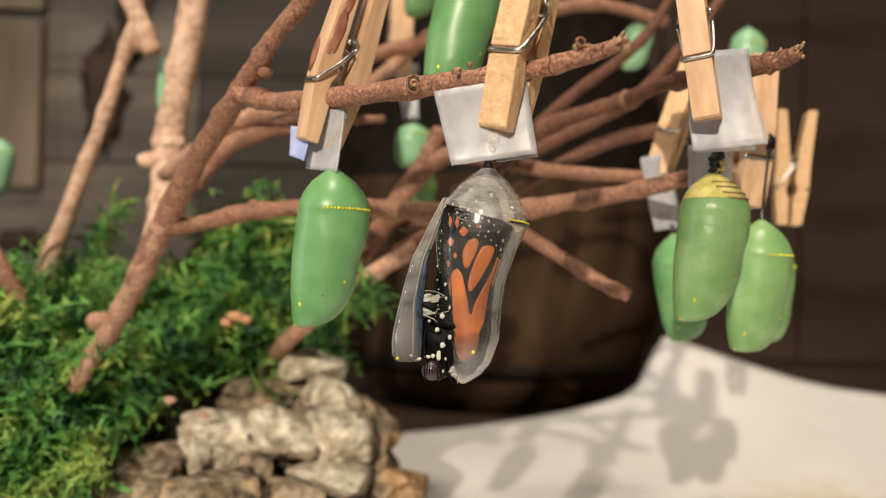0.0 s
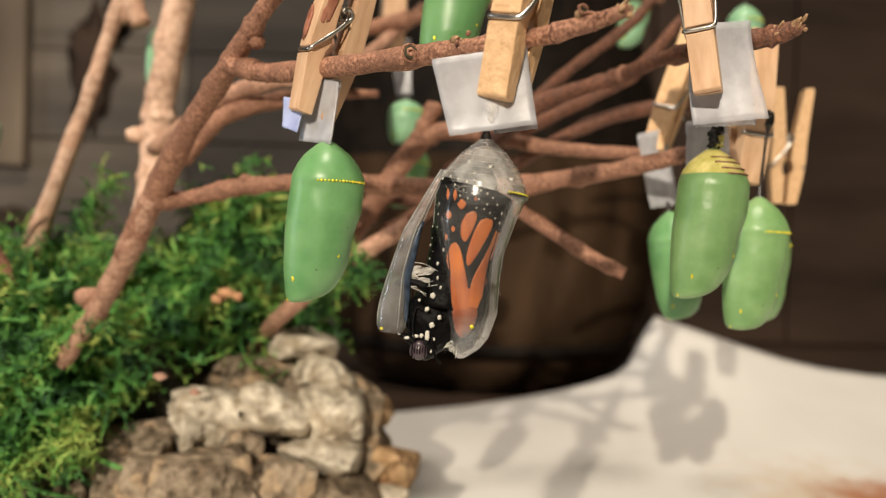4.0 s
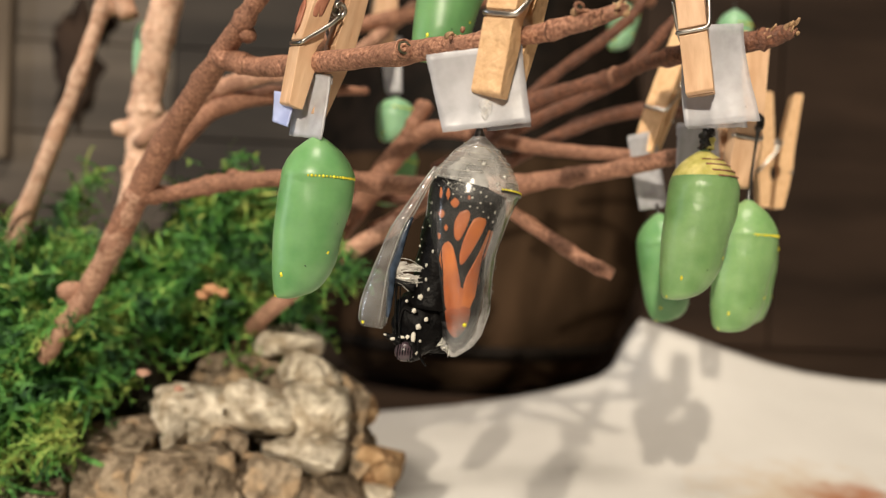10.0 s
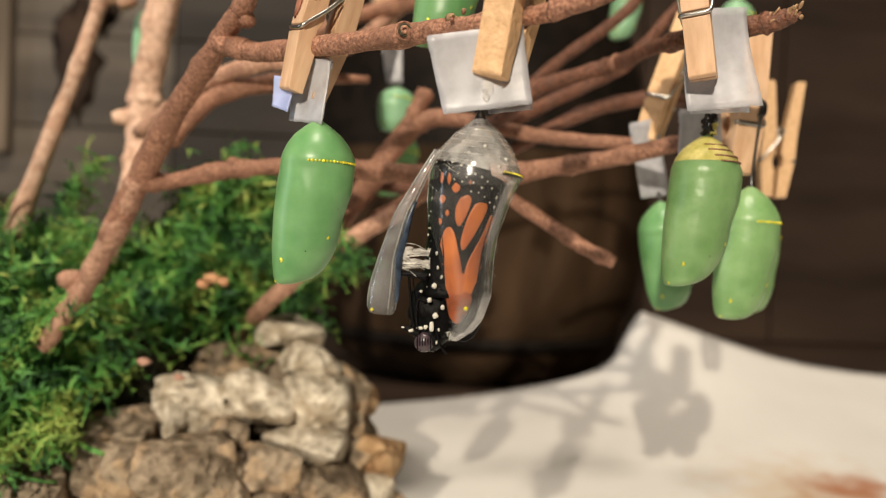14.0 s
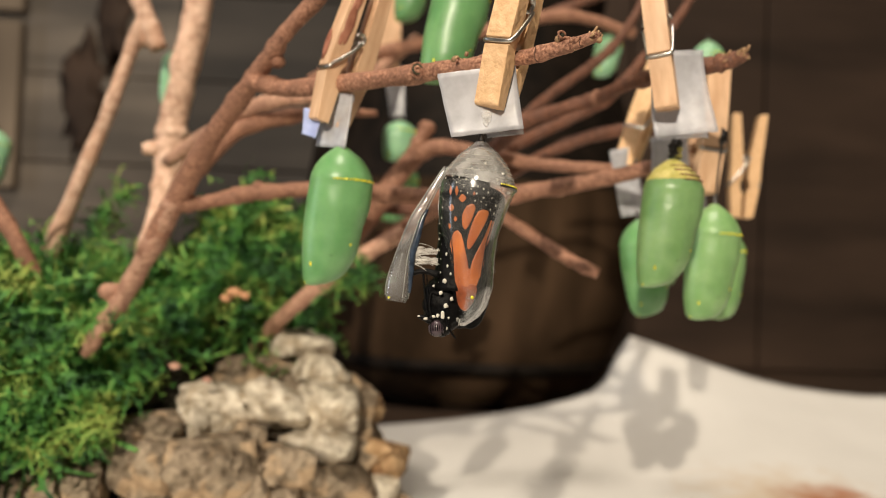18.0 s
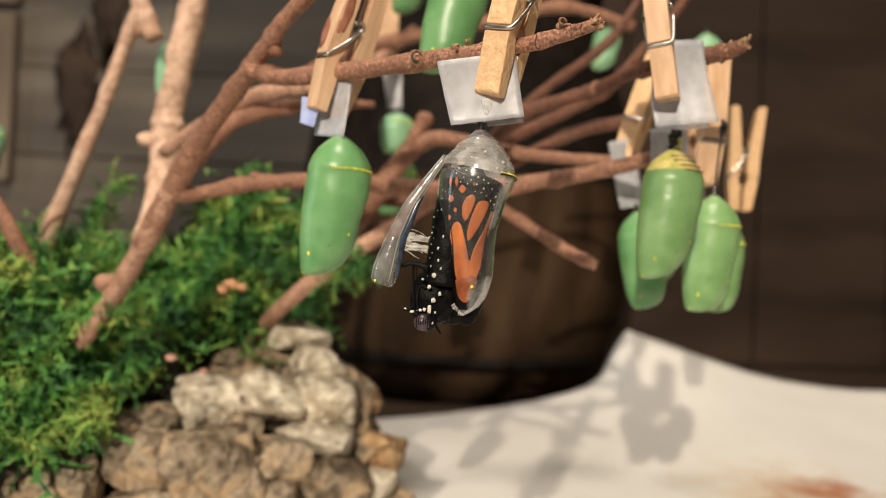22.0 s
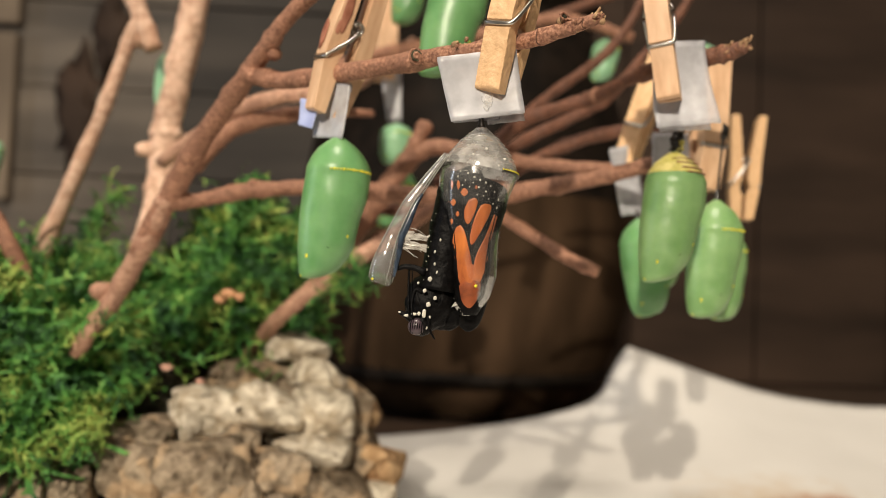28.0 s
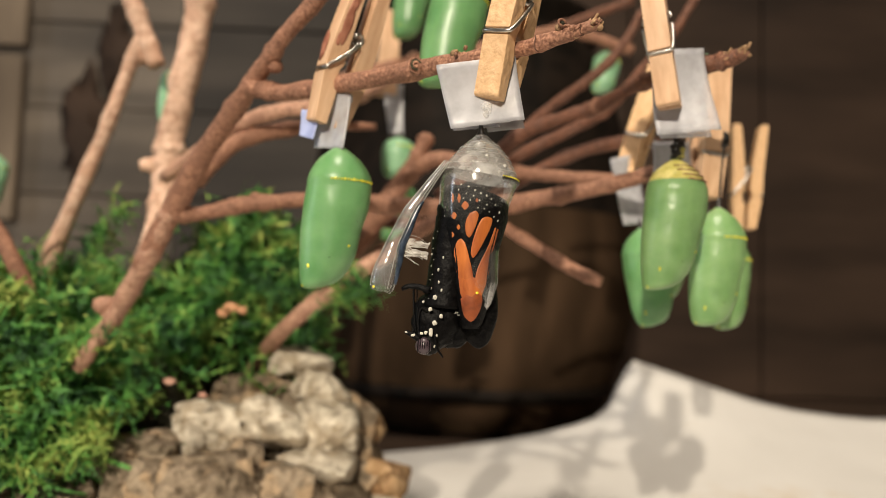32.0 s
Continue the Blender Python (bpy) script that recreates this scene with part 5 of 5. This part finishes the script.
def cell(outline, proud=0.0, tone=None, name="orange_cell", rim=0.2):
    """A field of the wing; outline in units right of and below the stem."""
    cx, cy = sum(p[0] for p in outline) / len(outline), sum(p[1] for p in outline) / len(outline)
    outline = [(cx + (x - cx) * 1.2, cy + (y - cy) * 1.03) for x, y in outline]
    ring = smooth_line(list(outline) + [outline[0]], 4)[:-1]
    v, f = [wing_at(cx, cy, 1.6 + proud)], []
    n = len(ring)
    for k in (0.25, 0.5, 0.75, 0.94, 1.0):
        for x, y in ring:
            v.append(wing_at(cx + (x - cx) * k, cy + (y - cy) * k, 1.5 + proud if k < 1 else rim))
    for i in range(n):
        f.append((0, 1 + i, 1 + (i + 1) % n))
    for j in range(4):
        for i in range(n):
            a, b = 1 + j * n + i, 1 + j * n + (i + 1) % n
            f.append((a, a + n, b + n, b))
    part(name, mesh_from(name, v, f, tone or ORANGE), None, wing)


# Grey veins between the cells, with the wing's grey-blue sheen painted in.
cell([(-50, 173), (-33, 132), (9, 141), (29, 167), (28, 207), (19, 252), (5, 291), (-20, 302), (-45, 293), (-61, 255), (-67, 217), (-62, 188)], -1.2, DUSKY_SHEEN, "dusky_field")
cell([(-33, 138), (-23, 134), (-18, 142), (-23, 163), (-30, 180), (-35, 185), (-40, 175), (-40, 155)])
cell([(-10, 148), (-1, 145), (8, 150), (4, 168), (-8, 195), (-18, 215), (-26, 225), (-29, 212), (-25, 188), (-18, 165)])
cell([(15, 164), (23, 170), (22, 193), (17, 217), (12, 242), (4, 267), (-5, 285), (-15, 286), (-20, 267), (-17, 247), (-9, 227), (0, 207), (8, 185)])
cell([(-50, 185), (-44, 193), (-40, 207), (-36, 227), (-32, 247), (-30, 267), (-33, 288), (-43, 292), (-51, 277), (-58, 252), (-62, 227), (-61, 205), (-56, 190)])
cell([(-52, 258), (-40, 266), (-30, 262), (-20, 266), (-8, 262), (-10, 284), (-18, 304), (-30, 314), (-42, 308), (-50, 288)], 0.1, rim=1.55)
cell([(-49, 304), (-40, 296), (-31, 300), (-24, 294), (-14, 300), (-15, 318), (-23, 338), (-33, 347), (-44, 334)], 0.35, RUSSET, "russet_tip", 1.7)
for x, y, r, h in ((-42, 123, 6.5, 8.5), (-63, 141, 4.5, 7.5), (-72, 139, 3.0, 7.0), (-55, 164, 3.0, 5.5), (-67, 178, 3.5, 6.0), (-53, 108, 3.0, 10.0), (-65, 106, 2.5, 10.0), (-19, 114, 2.5, 4.0)):
    cell([(x - r, y), (x, y - h), (x + r, y), (x, y + h)])
rs = random.Random(8)
for x, y, r in ((-73, 80, 3), (-61, 76, 3), (-48, 81, 3), (-34, 86, 3), (-22, 94, 3.2), (-11, 100, 3.2), (0, 105, 3), (9, 111, 3.2), (17, 122, 3.2), (25, 136, 3.4), (-67, 94, 2.6), (-53, 91, 2.6), (-39, 100, 2.4), (-25, 105, 2.4), (-14, 114, 2.6), (-17, 128, 2.2), (0, 122, 2.4), (5, 136, 2.6), (14, 145, 2.4), (-78, 122, 3), (-79, 139, 3), (-80, 161, 3), (-80, 189, 3.4), (-45, 109, 2), (-32, 113, 2), (22, 152, 2.6), (-5, 130, 2)):
    c = wing_at(x, y, 1.0)
    part("white_dot", ball("white_dot", c, (0.75 * r * U * rs.uniform(0.8, 1.2), 0.8 * U, 0.75 * r * U * rs.uniform(0.85, 1.35)), WHITE, 1, 0.3, x), None, wing)

# body, head down beside the wing
limb_part("abdomen", tube("abdomen", [(*at_body(-8, 34, 8), 0.0012), (*at_body(-14, 60, 8), 0.0032), (*at_body(-24, 95, 8), 0.0044), (*at_body(-36, 140, 10), 0.0040), (*at_body(-48, 200, 6), 0.0034), (*at_body(-54, 250, 4), 0.0033), (*at_body(-56, 290, 2), 0.0034)], BLACK, 18, 0.08, 3), "black abdomen with white dots")
thorax = limb_part("thorax", ball("thorax", at_body(-68, 314, 12), (50 * U, 40 * U, 58 * U), BLACK, 4, 0.15, 5, 3.0), "black furry thorax with white spots")
hind_wing = part("hind_wing", ball("hind_wing", at_body(-28, 278, 24), (42 * U, 24 * U, 90 * U), BLACK, 4, 0.05, 9, 2.0), None, butterfly, "dark folded hind wing")
limb_part("wing_root", ball("wing_root", at_body(-34, 318, 28), (42 * U, 28 * U, 52 * U), BLACK, 4, 0.08, 2, 3.0))
head = limb_part("head", ball("head", at_body(-80, 360, -6), (23 * U, 24 * U, 23 * U), BLACK, 3, 0.12, 1, 3.0), "black head with white palps")
part("eye", ball("eye", at_body(-90, 364, -22), (17 * U, 13 * U, 17 * U), EYE, 3), None, head, "striped dark eye")
part("eye", ball("eye", at_body(-84, 364, 18), (17 * U, 13 * U, 17 * U), EYE, 3), None, head)
for k in range(6):
    x = -101 + 4.4 * k
    part("eye_stripe", tube("eye_stripe", [(*at_body(x, 350, -27), 0.00008), (*at_body(x - 1, 362, -36 + abs(k - 2.5) * 1.6), 0.00012), (*at_body(x, 378, -28), 0.00008)], BLACK, 5, per=3), None, head)
for x, d, y, rx, rz in ((-78, 336, -34, 6, 13), (-98, 340, -26, 8, 5), (-88, 338, -30, 5, 6), (-70, 362, -26, 3.4, 8), (-72, 318, -36, 6.5, 7), (-82, 292, -36, 5.5, 6), (-60, 304, -36, 5, 6), (-74, 268, -34, 6.5, 7.5), (-96, 278, -28, 3.5, 4), (-66, 342, -32, 3, 4), (-112, 344, -25, 7, 4), (-126, 339, -21, 4, 2.5)):
    part("white_spot", ball("white_spot", at_body(x, d, y), (rx * 0.66 * U, 1.4 * U, rz * 0.66 * U), WHITE, 2, 0.55, x, 2.0), None, thorax)
for i in range(13):
    d = 112 + 14 * i + rs.uniform(-5, 5)
    r = rs.uniform(0.8, 1.7)
    limb_part("white_dot", ball("white_dot", at_body(-84 + rs.uniform(-2, 6) + (10 if d < 150 else 0), d, -22 + (8 if d < 150 else 0)), (r * U, 2 * U, r * rs.uniform(1.1, 1.9) * U), WHITE, 1, 0.4, i))
for i, (x, d) in enumerate(((-68, 238), (-62, 254), (-70, 214), (-62, 190))):
    limb_part("white_dot", ball("white_dot", at_body(x, d, -34), (2.2 * U, 2 * U, 3.6 * U), WHITE, 1, 0.5, i + 20))
for pts in ([(-84, 256, -22, 8.0), (-104, 250, -20, 6.4), (-126, 249, -18, 5.4), (-140, 256, -18, 3.4)], [(-116, 250, -14, 2.2), (-113, 300, -18, 1.8), (-106, 348, -22, 1.5)], [(-86, 296, -24, 3.6), (-100, 292, -22, 3.0), (-104, 322, -24, 2.0), (-98, 350, -28, 1.6)], [(-92, 318, -12, 2.6), (-108, 330, -10, 2.2), (-118, 346, -12, 1.8)], [(-70, 340, -30, 3.0), (-64, 366, -30, 2.4), (-52, 384, -24, 2.0)], [(-96, 352, -20, 7.0), (-114, 344, -18, 6.0), (-128, 338, -16, 3.4)]):
    limb_part("leg", tube("leg", [(*at_body(x, d, y), r * U) for x, d, y, r in pts], BLACK, 8, 0.2, 2, per=4))
for x in (-6, 2):
    rows = [(*at_body(-100 + x, 352, -14), 0.00009), (*at_body(-108 + x, 300, -12), 0.00009), (*at_body(-112 + x, 246, -10), 0.0001)]
    limb_part("antenna", tube("antenna", rows, BLACK, 6, per=4))
for i in range(26):
    a = rs.uniform(0, 6.28)
    b = at_body(-62 + 34 * math.cos(a) - 8, 345 + 30 * math.sin(a), -20 + rs.uniform(-8, 8))
    e = b + Vector((rs.uniform(-6, 6), rs.uniform(-8, 2), rs.uniform(-10, 4))) * U
    part("hair", tube("hair", [(*b, 0.00007), (*((b + e) / 2), 0.00006), (*e, 0.00002)], BLACK, 4, per=1), None, thorax)


# ---- what moves ----
# seconds, swing of the shell, opening of the flap, turn of the body, slide of the body, slide of the wing
MOVES = [
    (0, 0.00, 0.00, 0.00, 0.0, 0.0), (0.5, -0.05, -0.03, -0.32, 3.6, 0.1), (1, -0.06, 0.21, -0.12, 4.7, 0.0), (1.5, -0.12, 0.70, 0.55, 5.1, -0.1),
    (2, -0.20, 1.15, 0.91, 5.7, 0.2), (2.5, -0.20, 1.60, 1.01, 5.6, 1.0), (3, -0.22, 3.01, 1.69, 8.0, 1.4), (3.5, -0.24, 4.53, 3.10, 12.0, 1.1),
    (5.5, -0.87, 3.21, 0.76, 8.9, 0.3), (6, -0.74, 2.33, -0.79, 9.5, 1.5), (6.5, -0.64, 2.20, -1.82, 9.8, 2.4), (7, -0.64, 2.80, -1.27, 10.6, 2.8),
    (7.5, -0.65, 3.49, -0.25, 11.2, 3.1), (8, -0.56, 4.11, 0.43, 11.8, 3.8), (8.5, -0.57, 4.96, 1.46, 13.3, 4.2), (9, -0.76, 6.64, 3.11, 16.2, 3.5),
    (9.5, -0.93, 7.96, 4.23, 18.8, 2.9), (10, -1.06, 8.42, 4.94, 19.0, 2.8), (10.5, -1.20, 8.78, 5.16, 19.9, 3.4), (11, -1.27, 7.35, 3.15, 18.0, 4.2),
    (11.5, -1.22, 5.21, 0.61, 16.5, 4.7), (12, -1.09, 4.26, -0.98, 16.5, 4.6), (12.5, -1.03, 4.45, -1.23, 17.2, 4.5), (13, -1.07, 5.25, -1.02, 19.2, 5.2),
    (13.5, -1.08, 4.80, -1.91, 20.7, 6.4), (15.5, -1.44, 9.72, 3.34, 30.6, 7.0), (16, -1.44, 10.24, 3.72, 29.6, 7.3), (16.5, -1.45, 11.00, 4.15, 30.0, 7.6),
    (17, -1.59, 11.56, 4.13, 29.3, 7.8), (17.5, -1.82, 10.23, 2.20, 28.4, 8.0), (18, -1.86, 7.69, -0.78, 27.0, 7.8), (18.5, -1.67, 6.37, -2.60, 26.5, 7.7),
    (19, -1.57, 6.30, -3.00, 28.4, 8.9), (19.5, -1.63, 7.42, -2.15, 30.5, 10.8), (20, -1.64, 8.87, -1.30, 31.0, 11.8), (20.5, -1.61, 9.71, -0.12, 32.0, 11.9),
    (21, -1.78, 11.92, 2.34, 36.2, 12.0), (21.5, -2.00, 13.30, 3.71, 38.3, 11.9), (22, -1.97, 13.43, 3.91, 40.4, 12.2), (22.5, -2.04, 13.50, 4.29, 41.7, 13.0),
    (23, -2.38, 12.55, 3.12, 39.6, 13.4), (23.5, -2.53, 10.23, -0.06, 37.4, 13.5), (24, -2.37, 8.96, -1.73, 38.6, 14.6), (24.5, -2.18, 8.77, -2.00, 42.2, 16.3),
    (25, -2.15, 8.55, -2.21, 44.1, 17.8), (25.5, -2.20, 9.83, -1.06, 45.5, 19.8), (27.5, -2.79, 15.00, 6.18, 49.4, 22.4), (28, -2.97, 15.41, 6.75, 51.0, 23.3),
    (28.5, -3.14, 15.84, 7.19, 52.5, 23.3), (29, -3.24, 15.10, 5.79, 52.4, 23.4), (29.5, -3.07, 12.38, 2.46, 53.0, 24.4), (30, -2.78, 10.57, -0.05, 53.8, 25.5),
    (30.5, -2.58, 10.57, -0.36, 56.4, 26.8), (31, -2.35, 10.81, -0.56, 57.9, 28.9), (31.5, -2.39, 12.64, 1.10, 62.6, 31.9), (32, -2.92, 15.29, 4.09, 70.3, 35.9),
]
PIVOT = Vector((-45 * U, 0, -80 * U))


def motions():
    walk(shell, [(t, pose(*HANG, 0, a, 0)) for t, a, *_ in MOVES])
    walk(butterfly, [(t, pose(*HANG, 0, a, 0)) for t, a, *_ in MOVES])
    walk(hind_wing, [(t, pose(max(-6, 0.45 * s - 3 * (b + 1.7)) * U, 0, -s * U)) for t, _, _, b, s, _ in MOVES])
    walk(flap, [(t, pose(*HINGE, 0, f, 0)) for t, _, f, *_ in MOVES])
    walk(wing, [(t, pose(0.05 * w * U, 0, -w * U)) for t, _, _, _, _, w in MOVES])
    for limb in body_parts:
        walk(limb, [(t, Matrix.Translation(PIVOT) @ pose(0, 0, 0, 0, b, 0) @ pose(-0.12 * s * U, 0, -s * U) @ Matrix.Translation(-PIVOT)) for t, _, _, b, s, _ in MOVES])


motions()
